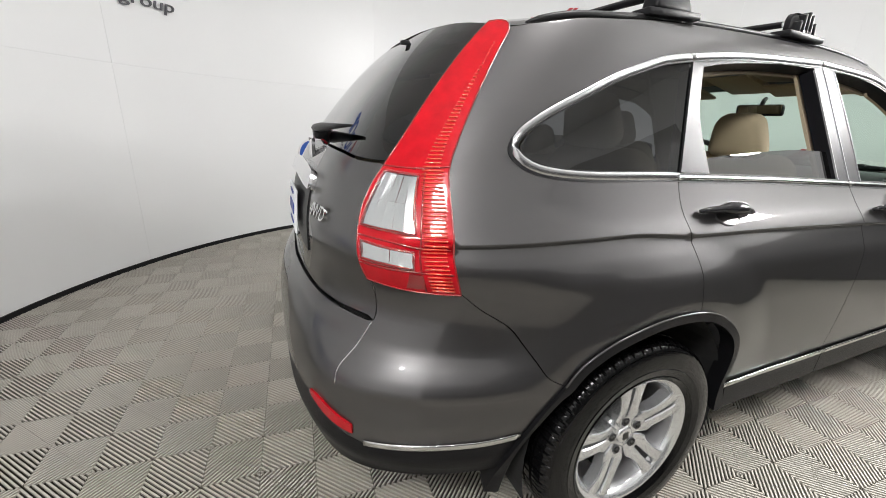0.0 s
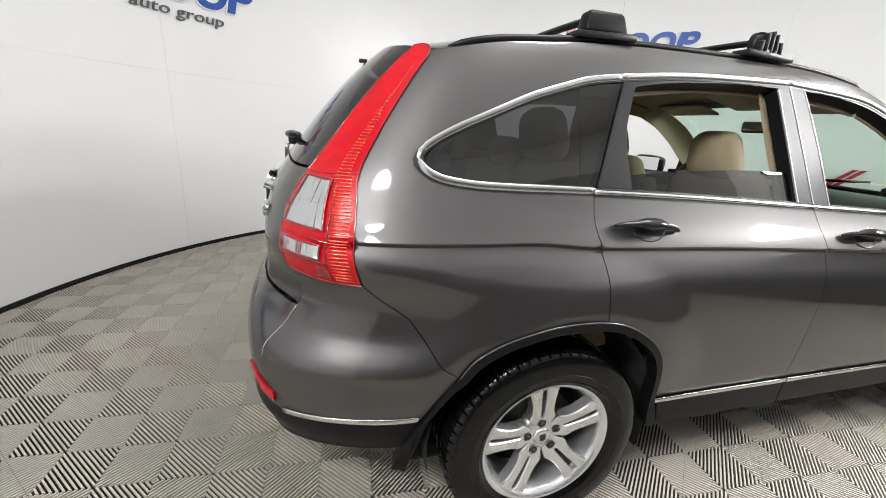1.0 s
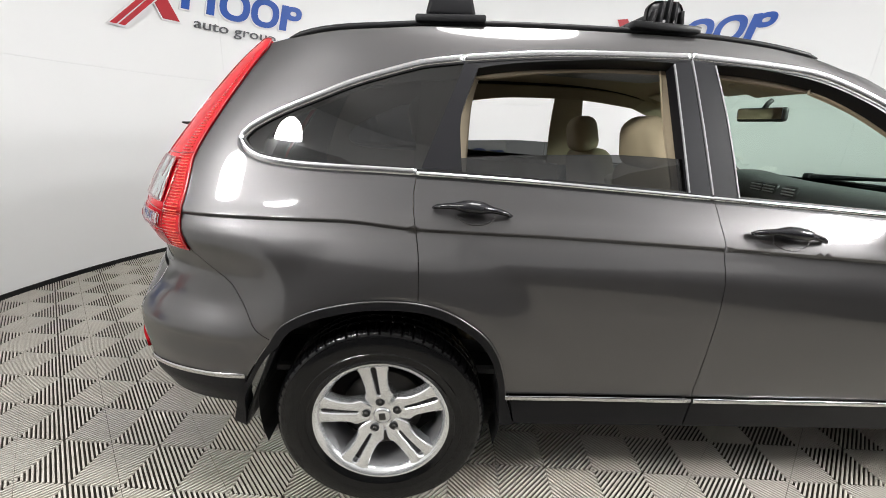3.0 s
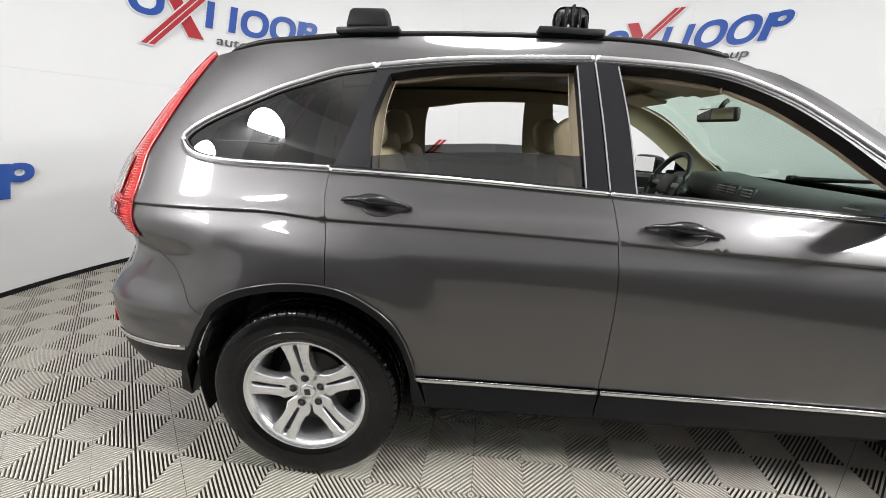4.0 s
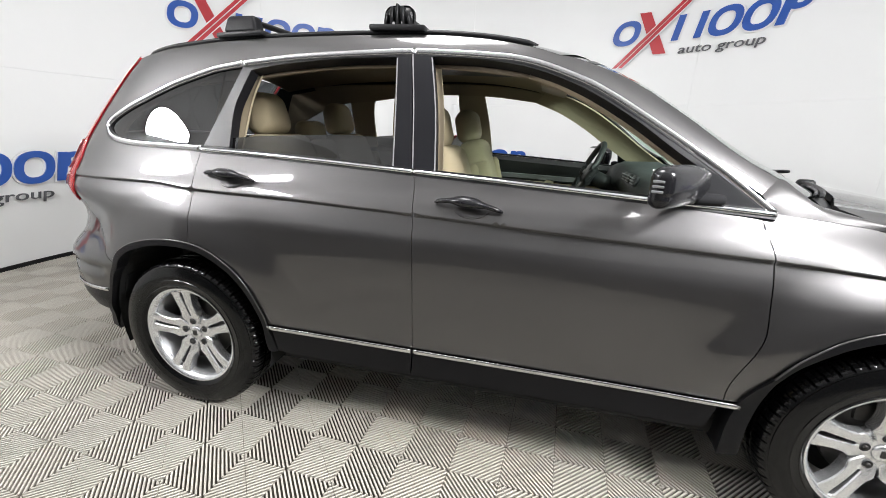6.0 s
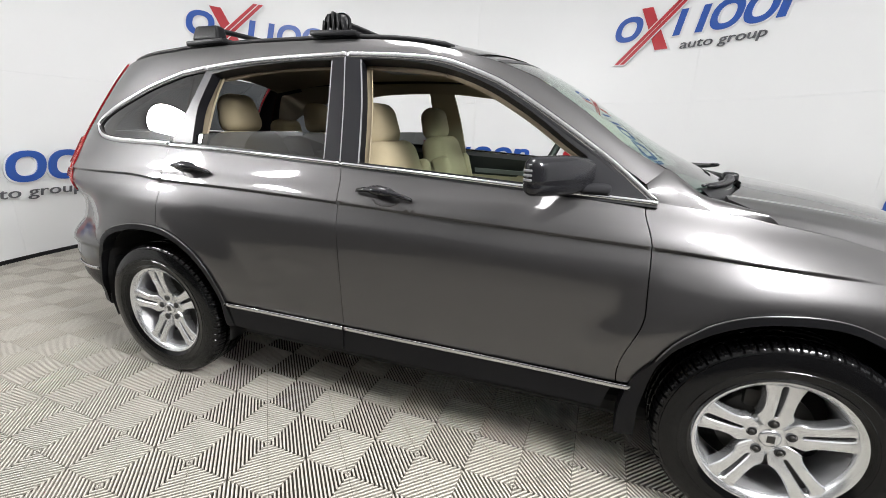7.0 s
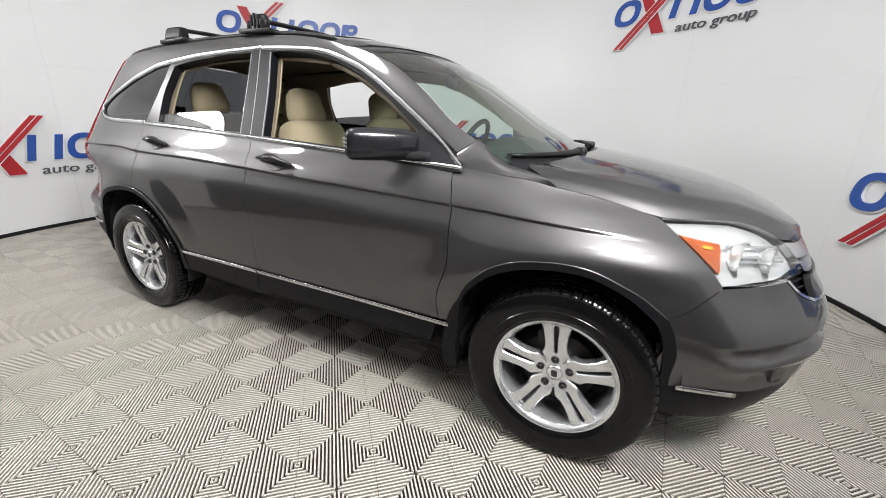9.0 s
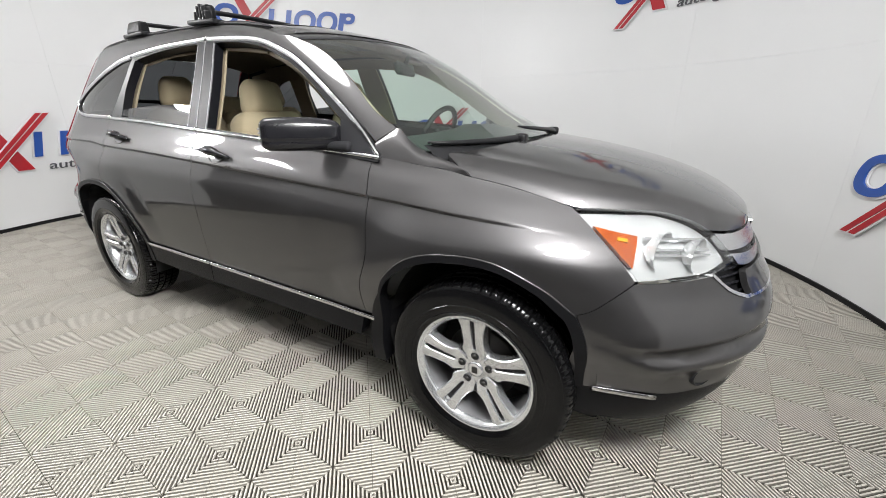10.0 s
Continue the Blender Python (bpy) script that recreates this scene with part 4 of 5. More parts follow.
def lettering(name, text, size, m, mat, parent, depth=.002, shear=0.0, width=None):
    cu = bpy.data.curves.new(name, "FONT")
    cu.body, cu.size, cu.extrude, cu.align_x, cu.align_y, cu.shear = text, size, depth, "CENTER", "CENTER", shear
    tmp = new(name, cu)
    me = bpy.data.meshes.new_from_object(tmp.evaluated_get(bpy.context.evaluated_depsgraph_get()))
    bpy.data.objects.remove(tmp)
    me.materials.clear()
    me.materials.append(mat)
    if width:
        xs = [v.co.x for v in me.vertices]
        k = width / (max(xs) - min(xs))
        for v in me.vertices:
            v.co.x *= k
    me.transform(m)
    return part(name, me, None, parent)


p, n = surface(cabin_skin, np.float64(-1.075), np.float64(1.055), .004)
m = Matrix.Translation(Vector(p)) @ Vector(n).to_track_quat("Z", "Y").to_matrix().to_4x4()
lettering("drive_badge", "4WD", .058, m, CHROME, car, .004, .2)
p, n = surface(cabin_skin, np.float64(-1.6), np.float64(1.195), .0)
bm = bmesh.new()
box(bm, (.012, .10, .085), pose(float(p[0]) - .006, 0, 1.195), .012, 3)
part("tail_emblem", smooth_bm(bm), CHROME, car, "plain chrome emblem")
bm = bmesh.new()
box(bm, (.008, .30, .15), pose(-.918, 0, .995, 0, 4, 0), .003, 1)
plate = part("number_plate", bm, PLATE_WHITE, car)
for y0, z0, w, h in ((0, .995, .18, .036), (0, 1.05, .12, .010), (0, .945, .14, .008)):
    bm = bmesh.new()
    box(bm, (.004, w, h), pose(-.9235 + (z0 - .995) * .07, y0, z0, 0, 4, 0), .001, 1)
    part("plate_bar", bm, INK, plate)
bm = bmesh.new()
box(bm, (.014, .115, .095), pose(3.412, 0, .805), .014, 3)
part("nose_emblem", smooth_bm(bm), CHROME, car, "plain chrome emblem")
# rear wiper
bm = bmesh.new()
pos, nor = surface(cabin_skin, np.array([-1.6, -1.5, -1.3, -1.15, -1.02]), np.array([1.255, 1.259, 1.264, 1.268, 1.272]), .030)
tube(bm, pos, [.024, .026, .020, .013, .006], 8, squash=.6)
wiper = part("rear_wiper", smooth_bm(bm), BLACK, car)
bm = bmesh.new()
box(bm, (.05, .07, .05), Matrix.Translation(surface(cabin_skin, np.float64(-1.6), np.float64(1.25), .015)[0]), .014, 3)
part("wiper_pivot", smooth_bm(bm), BLACK, wiper)
bm = bmesh.new()
box(bm, (.03, .018, .014), Matrix.Translation(surface(cabin_skin, np.float64(-1.28), np.float64(1.545), .008)[0]), .004, 2)
part("washer_nozzle", smooth_bm(bm), BLACK, car)

# cowl and wipers
grid_part("cowl", lambda u, v: screen_skin(.965 + .035 * np.minimum(u, 1), v) + np.stack([.07 * np.maximum(u - .6, 0), 0 * u, .003 - .07 * np.maximum(u - .6, 0)], -1), np.linspace(0, 2.2, 8), np.linspace(-.97, .97, 41), car, BLACK)
for y0, y1, lift in ((-.24, -.665, .016), (.40, -.16, .016)):
    ys = np.linspace(y0, y1, 9)
    foot = screen_skin(np.full(9, .945), -ys / .70)
    up = np.linspace(0, 1, 9)
    bm = bmesh.new()
    tube(bm, [Vector(p) + Vector((.030 - .035 * t * (y0 > 0), 0, lift - .014 + .045 * t * (y0 > 0))) for p, t in zip(foot, up)], [.017, .017, .015, .013, .011, .010, .009, .008, .006], 8)
    w = part("front_wiper", smooth_bm(bm), BLACK, car)
    bm = bmesh.new()
    box(bm, (.055, .05, .04), Matrix.Translation(Vector(foot[0]) + Vector((.035, 0, .004))), .014, 3)
    part("wiper_pivot", smooth_bm(bm), BLACK, w)
    bm = bmesh.new()
    tube(bm, [Vector(p) + Vector((.012 - .035 * t * (y0 > 0), 0, lift - .012 + .045 * t * (y0 > 0))) for p, t in zip(foot[2:], up[2:])], .005, 6)
    part("wiper_blade", smooth_bm(bm), GLOSS_BLACK, w)


# ---- wheels ----
WHEEL_Z, WHEEL_Y = .352, .785


def tyre_mesh():
    prof = [(.222, -.090), (.236, -.104), (.262, -.111), (.292, -.112), (.318, -.108), (.336, -.099), (.347, -.088), (.352, -.074), (.3535, -.050), (.3535, -.046), (.346, -.044), (.346, -.036), (.354, -.034),
            (.354, -.008), (.346, -.006), (.346, .006), (.354, .008), (.354, .034), (.346, .036), (.346, .044), (.3535, .046), (.3535, .050), (.352, .074), (.347, .088), (.336, .099), (.3305, .1015), (.3295, .1045), (.318, .108),
            (.292, .112), (.276, .1115), (.274, .1135), (.262, .111), (.250, .1085), (.247, .1105), (.236, .104), (.222, .090)]
    verts, faces = [], []
    steps = 720
    for k in range(steps):
        a = 2 * math.pi * k / steps
        for i, (r, d) in enumerate(prof):
            kk = k + (3 if d > 0 else 0)
            lug, sipe = kk % 12 in (0, 1), kk % 12 == 6
            rr = r - .0065 if lug and r > .338 and abs(d) > .048 else (r - .0028 if sipe and r > .343 and abs(d) > .048 else (r - .005 if lug and r > .3525 else r))
            verts.append((rr * math.cos(a), rr * math.sin(a), d))
    n = len(prof)
    for k in range(steps):
        p, q = k * n, (k + 1) % steps * n
        for i in range(n - 1):
            faces.append((p + i, q + i, q + i + 1, p + i + 1))
    me = mesh_of("tyre", verts, faces, RUBBER, True)
    me.set_sharp_from_angle(angle=radians(38))
    return me


def rim_mesh():
    bm = bmesh.new()
    I = Matrix.Identity(4)
    lathe(bm, [(.206, .070), (.208, .078), (.216, .090), (.226, .097), (.234, .099), (.237, .094), (.232, .086)], I, 80)
    lathe(bm, [(.0, .0575), (.040, .0575), (.060, .056), (.072, .050), (.080, .035), (.080, .01)], I, 40)
    smooth_bm(bm, 50)
    me = bpy.data.meshes.new("wheel")
    bm.to_mesh(me)
    bm.free()
    me.materials.append(ALLOY)
    return me


def spoke_mesh():
    """One pair of spokes about the x axis: a fan from the hub to the rim with a slot down its middle, chamfered edges and deep sides."""
    wide = smooth_curve([(.040, .026), (.074, .046), (.084, .049), (.094, .045), (.106, .0405), (.13, .0395), (.16, .0425), (.19, .0490), (.210, .0570), (.222, .068)])
    rs = np.linspace(.040, .222, 30)
    fan = [(r, -float(wide(r))) for r in rs] + [(r, float(wide(r))) for r in rs[::-1]]
    slot = [(.084, 0), (.087, -.0045)] + [(r, -.0050 - .035 * (r - .09)) for r in np.linspace(.10, .196, 10)] + [(.204, -.006), (.207, 0), (.204, .006)] + [(r, .0050 + .035 * (r - .09)) for r in np.linspace(.196, .10, 10)] + [(.087, .0045)]

    def top(x, y):
        r = np.hypot(x, y)
        u = np.clip((r - .05) / .172, 0, 1.05)
        t = np.clip((np.abs(y) - .006) / .04, 0, 1)
        return .059 + .012 * np.sin(math.pi * u * .9) + .022 * u ** 2 + .004 * np.sin(math.pi * t) * u
    verts, faces = [], []

    def ring(poly, drop):
        i = len(verts)
        verts.extend((x, y, float(top(x, y)) - drop) for x, y in poly)
        return i
    f_in, s_in = inset(fan, .0035), inset(slot, -.003)
    nf, ns = len(fan), len(slot)
    inner = [(x, y) for x in np.arange(.05, .222, .010) for y in np.arange(-.055, .056, .009)]
    F_, S_ = np.array(f_in), np.array(s_in)

    def within(p, poly):
        x, y = p
        a, b = poly, np.roll(poly, -1, 0)
        c = ((a[:, 1] > y) != (b[:, 1] > y)) & (x < (b[:, 0] - a[:, 0]) * (y - a[:, 1]) / np.where(b[:, 1] == a[:, 1], 1e-9, b[:, 1] - a[:, 1]) + a[:, 0])
        return c.sum() % 2 == 1

    def clear(p):
        return within(p, F_) and not within(p, S_) and min(np.hypot(*(F_ - p).T).min(), np.hypot(*(S_ - p).T).min()) > .004
    inner = [p for p in inner if clear(p)]
    pts = [Vector(p) for p in f_in + s_in + inner]
    edges = [(k, (k + 1) % nf) for k in range(nf)] + [(nf + k, nf + (k + 1) % ns) for k in range(ns)]
    v, _, f, *_ = delaunay_2d_cdt(pts, edges, [], 0, 1e-7)
    v = [(p.x, p.y) for p in v]
    base = ring(v, 0)
    for t in f:
        c = np.mean([v[k] for k in t], 0)
        if within(c, F_) and not within(c, S_):
            a = (v[t[1]][0] - v[t[0]][0]) * (v[t[2]][1] - v[t[0]][1]) - (v[t[1]][1] - v[t[0]][1]) * (v[t[2]][0] - v[t[0]][0])
            faces.append(tuple(base + k for k in (t if a > 0 else t[::-1])))
    for a, b, flip, deep in ((f_in, fan, False, .040), (s_in, slot, True, .024)):
        n = len(a)
        for p, dp, q, dq in ((a, 0, b, .0035), (b, .0035, b, deep)):
            i, j = ring(p, dp), ring(q, dq)
            for k in range(n):
                m_ = (k + 1) % n
                g = (i + k, j + k, j + m_, i + m_)
                faces.append(g[::-1] if flip else g)
    # floor of the slot
    i = ring(slot, .024)
    faces.append(tuple(range(i, i + ns))[::-1])
    me = mesh_of("spoke", verts, faces, [ALLOY, SLOT], True)
    me.polygons[len(faces) - 1].material_index = 1
    bm = bmesh.new()
    bm.from_mesh(me)
    bmesh.ops.remove_doubles(bm, verts=bm.verts[:], dist=1e-5)
    smooth_bm(bm, 30)
    bm.to_mesh(me)
    bm.free()
    return me


def small_mesh(name, profile, mat, steps=20):
    bm = bmesh.new()
    lathe(bm, profile, Matrix.Identity(4), steps)
    smooth_bm(bm, 40)
    me = bpy.data.meshes.new(name)
    bm.to_mesh(me)
    bm.free()
    me.materials.append(mat)
    return me


TYRE_ME, RIM_ME, SPOKE_ME = tyre_mesh(), rim_mesh(), spoke_mesh()
NUT_ME = small_mesh("lug_nut", [(.0, .070), (.006, .070), (.0085, .066), (.0092, .050)], IRON, 6)
POCKET_ME = small_mesh("nut_pocket", [(.0, .0605), (.0130, .0608), (.0140, .0625), (.0155, .0610), (.0160, .0570)], SLOT, 20)
CAP_ME = small_mesh("centre_cap", [(.0, .066), (.024, .0655), (.030, .063), (.032, .056)], ALLOY, 32)
BARREL_ME = small_mesh("rim_barrel", [(.222, -.095), (.205, -.08), (.196, .00), (.200, .05), (.206, .071)], BARREL, 64)
DISC_ME = small_mesh("brake_disc", [(.05, .025), (.06, .012), (.14, .012), (.142, .004), (.142, -.01)], IRON, 48)
BACK_ME = small_mesh("wheel_backplate", [(.0, -.03), (.10, -.03), (.194, -.045), (.196, -.09)], DARK, 40)
bm = bmesh.new()
box(bm, (.026, .022, .0025), pose(0, 0, .0665), .0008, 1)
MARK_ME = bpy.data.meshes.new("cap_mark")
bm.to_mesh(MARK_ME)
bm.free()
MARK_ME.materials.append(IRON)
for x, sd, turn in ((0, 1, 98), (2.62, 1, 93), (0, -1, 40), (2.62, -1, 60)):
    w = part("wheel", RIM_ME, None, car)
    w.matrix_local = Matrix.Translation((x, -WHEEL_Y * sd, WHEEL_Z)) @ pose(0, 0, 0, 90 * sd, 0, 0) @ pose(0, 0, 0, 0, 0, turn * sd)
    for me in (TYRE_ME, BARREL_ME, DISC_ME, BACK_ME, CAP_ME, MARK_ME):
        part(me.name, me, None, w)
    for k in range(5):
        m = Matrix.Rotation(2 * math.pi * k / 5, 4, "Z")
        part("spoke", SPOKE_ME, None, w).matrix_local = m
        nut = part("lug_nut", NUT_ME, None, w)
        nut.matrix_local = m @ Matrix.Translation((.0572, 0, 0))
        part("nut_pocket", POCKET_ME, None, w).matrix_local = m @ Matrix.Translation((.0572, 0, .002))
    # caliper
    bm = bmesh.new()
    box(bm, (.07, .12, .05), pose(-.115 * (1 if x == 0 else -1), .02, 0), .015, 2)
    part("brake_caliper", smooth_bm(bm), IRON, w)
    # wheel house
    bm = bmesh.new()
    n = 28
    ring = []
    for k in range(n + 1):
        a = math.pi * ((-.10 if x == 0 else .02) + (1.2 if x == 0 else 1.08) * k / n)
        ring.append([bm.verts.new((x + .41 * math.cos(a), -yy * sd, WHEEL_Z + .03 + .43 * math.sin(a))) for yy in (.86 if x == 0 else .81, .50)])
    for p, q in zip(ring, ring[1:]):
        bm.faces.new((p[0], q[0], q[1], p[1]))
    c = bm.verts.new((x, -.5 * sd, WHEEL_Z))
    for p, q in zip(ring, ring[1:]):
        bm.faces.new((p[1], q[1], c))
    part("wheel_house", bm, DARK, car)
    # mud flaps
    bm = bmesh.new()
    if x == 0:
        box(bm, (.018, .20, .32), pose(-.418, -.735 * sd, .44, 0, 22, 0), .008, 2)
    else:
        box(bm, (.018, .18, .30), pose(2.20, -.75 * sd, .375, 0, 6, 0), .008, 2)
    part("mud_flap", smooth_bm(bm), BLACK, car)

# underside
bm = bmesh.new()
box(bm, (3.5, 1.5, .10), pose(1.30, 0, .28), .03, 2)
part("underbody", bm, DARK, car)

# ---- cabin ----
def cushion(size, m, bevel, puff=.0):
    bm = bmesh.new()
    box(bm, size, Matrix.Identity(4), bevel, 4)
    bmesh.ops.subdivide_edges(bm, edges=[e for e in bm.edges if e.calc_length() > .12], cuts=3, use_grid_fill=True)
    for v in bm.verts:
        k = (1 - (2 * v.co.x / size[0]) ** 2) * (1 - (2 * v.co.y / size[1]) ** 2) * (1 - (2 * v.co.z / size[2]) ** 2 * .0)
        d = v.co.normalized()
        if abs(v.co.x) > size[0] * .3 and abs(v.co.y) < size[1] * .5:
            v.co.x += puff * math.copysign(1, v.co.x) * max(0, 1 - (2 * v.co.y / size[1]) ** 2) * max(0, 1 - (2 * v.co.z / size[2]) ** 2)
    bmesh.ops.transform(bm, matrix=m, verts=bm.verts[:])
    return smooth_bm(bm, 70)


def seat(x, y, drop, width, head_z, label):
    """A car seat: x of the head rest's middle, drop of the back and the head rest."""
    head_z -= drop
    st = part("seat", cushion((.50, width - .06, .10), pose(.40, 0, .09, 0, -7, 0), .03), DARK_TRIM, car, label)
    st.location = (x, y, .42)

    def add(name, bm, mat):
        bmesh.ops.transform(bm, matrix=Matrix.Translation((-x, -y, -.42)), verts=bm.verts[:])
        return part(name, bm, mat, st)
    add("seat_cushion", cushion((.52, width, .17), pose(x + .40, y, .62, 0, -7, 0), .055, .01), TAN)
    bm = cushion((.14, width, .66), pose(x + .125, y, .93 - drop, 0, -15, 0), .06, .02)
    for v in bm.verts:
        k = max(0, (v.co.z - 1.02) / .25)
        v.co.y = y + (v.co.y - y) * (1 - .34 * k * k)
    add("backrest", bm, TAN)
    for sg in (-1, 1):
        add("side_bolster", cushion((.12, .07, .46), pose(x + .175, y + sg * (width / 2 - .03), .90, 0, -15, 0), .032, .0), TAN)
    bm = cushion((.120, .265, .200), pose(x + .004, y, head_z, 0, -12, 0), .057, .014)
    for v in bm.verts:
        v.co.y = y + (v.co.y - y) * (1 - .16 - .17 * (v.co.z - head_z) / .10)
    add("headrest", bm, TAN)
    for sg in (-1, 1):
        bm = bmesh.new()
        tube(bm, [(x + .03, y + sg * .055, head_z - .16), (x + .01, y + sg * .055, head_z - .06)], .006, 8)
        add("headrest_post", bm, CHROME)
    return st


seat(.985, -.375, .03, .50, 1.325, "tan cloth front seat of the car with head rest")
seat(1.005, .365, .01, .50, 1.325, "tan cloth front seat of the car behind the wheel")
seat(.120, -.365, .01, .54, 1.345, "tan cloth rear seat of the car with head rest")
seat(.130, .345, .01, .54, 1.345, "tan cloth rear seat beside the far rear window")
bm = cushion((.15, .20, .60), pose(.25, 0, .92, 0, -15, 0), .05, .01)
mid = part("centre_seat", bm, TAN, car)
bm = cushion((.10, .22, .13), pose(.135, 0, 1.25, 0, -12, 0), .045, .01)
part("centre_headrest", bm, TAN, car)

# roof lining, cabin floor, dashboard, door trims
grid_part("roof_lining", lambda x, y: roof_skin(x, y) * (1, .965, 1) + (0, 0, -.045), np.linspace(-.36, 1.52, 30), np.linspace(-.97, .97, 17), car, LINER)
bm = bmesh.new()
box(bm, (.62, .70, .012), pose(1.02, 0, 1.612, 0, 1.5, 0), .004, 1)
part("sunroof_shade", bm, DARK_TRIM, car)
bm = bmesh.new()
box(bm, (.30, .24, .03), pose(1.50, 0, 1.575, 0, 13, 0), .012, 2)
part("roof_console", smooth_bm(bm), TAN_TRIM, car)
for y in (-.36, .36):
    bm = bmesh.new()
    box(bm, (.15, .34, .016), pose(1.50, y * .92, 1.528, 0, 16, 0), .007, 2)
    part("sun_visor", smooth_bm(bm), TAN_TRIM, car)
bm = bmesh.new()
box(bm, (2.6, 1.40, .04), pose(.85, 0, .44), .01, 1)
part("cabin_floor", bm, DARK_TRIM, car)
bm = bmesh.new()
box(bm, (.55, 1.10, .42), pose(-.55, 0, .68), .05, 2)
part("cargo_floor", bm, DARK_TRIM, car)
# dashboard as a long lofted form
bm = bmesh.new()
prof = [(2.46, 1.095), (2.30, 1.115), (2.12, 1.128), (2.00, 1.122), (1.95, 1.095), (1.93, 1.03), (1.955, .95), (1.99, .86), (1.99, .70), (2.10, .60)]
rows_ = []
for y in np.linspace(-.72, .72, 37):
    hump = .030 * math.exp(-((y - .36) / .19) ** 2)
    ctr = math.exp(-(y / .17) ** 4)
    rows_.append([bm.verts.new((x - (.035 * ctr if i in (3, 4, 5, 6, 7) else 0) - (.05 * math.exp(-((y - .36) / .2) ** 2) if i in (3, 4, 5) else 0) - (.20 * (abs(y) / .72) ** 2.5 if i < 2 else .03 * (abs(y) / .72) ** 2), y, z + (hump if i in (2, 3, 4) else 0))) for i, (x, z) in enumerate(prof)])
for p, q in zip(rows_, rows_[1:]):
    for i in range(len(prof) - 1):
        bm.faces.new((p[i], p[i + 1], q[i + 1], q[i]))
bmesh.ops.recalc_face_normals(bm, faces=bm.faces[:])
dash = part("dashboard", smooth_bm(bm, 50), DASH, car)
for y in (-.10, .02, .10, -.60, .62):
    bm = bmesh.new()
    box(bm, (.02, .085, .055), pose(1.925 + (.03 if abs(y) > .5 else -.012), y, 1.088, 0, 18, 0), .012, 2)
    v = part("air_vent", smooth_bm(bm), DARK_TRIM, dash)
    for k in range(3):
        bm = bmesh.new()
        box(bm, (.008, .07, .006), pose(1.912 + (.03 if abs(y) > .5 else -.012), y, 1.074 + k * .014, 0, 18, 0), .002, 1)
        part("vent_slat", bm, GREY_TRIM, v)
bm = bmesh.new()
box(bm, (.03, .24, .26), pose(1.905, 0, .95, 0, 12, 0), .02, 2)
part("centre_console", smooth_bm(bm), GREY_TRIM, dash)
for k in range(3):
    bm = bmesh.new()
    lathe(bm, [(.0, .02), (.018, .02), (.021, .014), (.022, 0)], Matrix.Translation((1.89, -.07 + .07 * k, .94)) @ Vector((-1, 0, .2)).to_track_quat("Z", "Y").to_matrix().to_4x4(), 18)
    part("dial_knob", smooth_bm(bm), CHROME, dash)
# steering wheel
bm = bmesh.new()
sm = Matrix.Translation((1.735, .365, 1.075)) @ Vector((-.91, 0, .42)).to_track_quat("Z", "Y").to_matrix().to_4x4()
ring = [sm @ Vector((.187 * math.cos(a), .187 * math.sin(a), 0)) for a in np.linspace(0, 2 * math.pi, 49)]
tube(bm, ring, .0165, 10, cap=False)
sw = part("steering_wheel", smooth_bm(bm), DARK_TRIM, car)
bm = bmesh.new()
box(bm, (.17, .13, .05), sm @ pose(0, 0, -.02), .022, 3)
part("wheel_hub", smooth_bm(bm), DARK_TRIM, sw)
for a in (0, 180, 250, 290):
    bm = bmesh.new()
    box(bm, (.12, .03, .016), sm @ pose(0, 0, -.008, 0, 0, a) @ pose(.125, 0, 0), .006, 2)
    part("wheel_spoke", smooth_bm(bm), GREY_TRIM, sw)
bm = bmesh.new()
tube(bm, [sm @ Vector((0, 0, -.03)), sm @ Vector((0, 0, -.22))], .045, 14)
part("steering_column", smooth_bm(bm), DARK_TRIM, sw)
# inside mirror
bm = bmesh.new()
box(bm, (.03, .24, .065), pose(1.745, 0, 1.444, 0, -10, 14), .014, 3)
im = part("inside_mirror", smooth_bm(bm), DARK_TRIM, car)
bm = bmesh.new()
box(bm, (.003, .215, .05), pose(1.7290, -.004, 1.447, 0, -10, 14), .001, 1)
part("mirror_glass", bm, MIRROR, im)
bm = bmesh.new()
tube(bm, [(1.75, 0, 1.47), (1.765, 0, 1.50), (1.78, 0, 1.512)], .012, 8)
part("mirror_stalk", smooth_bm(bm), DARK_TRIM, im)

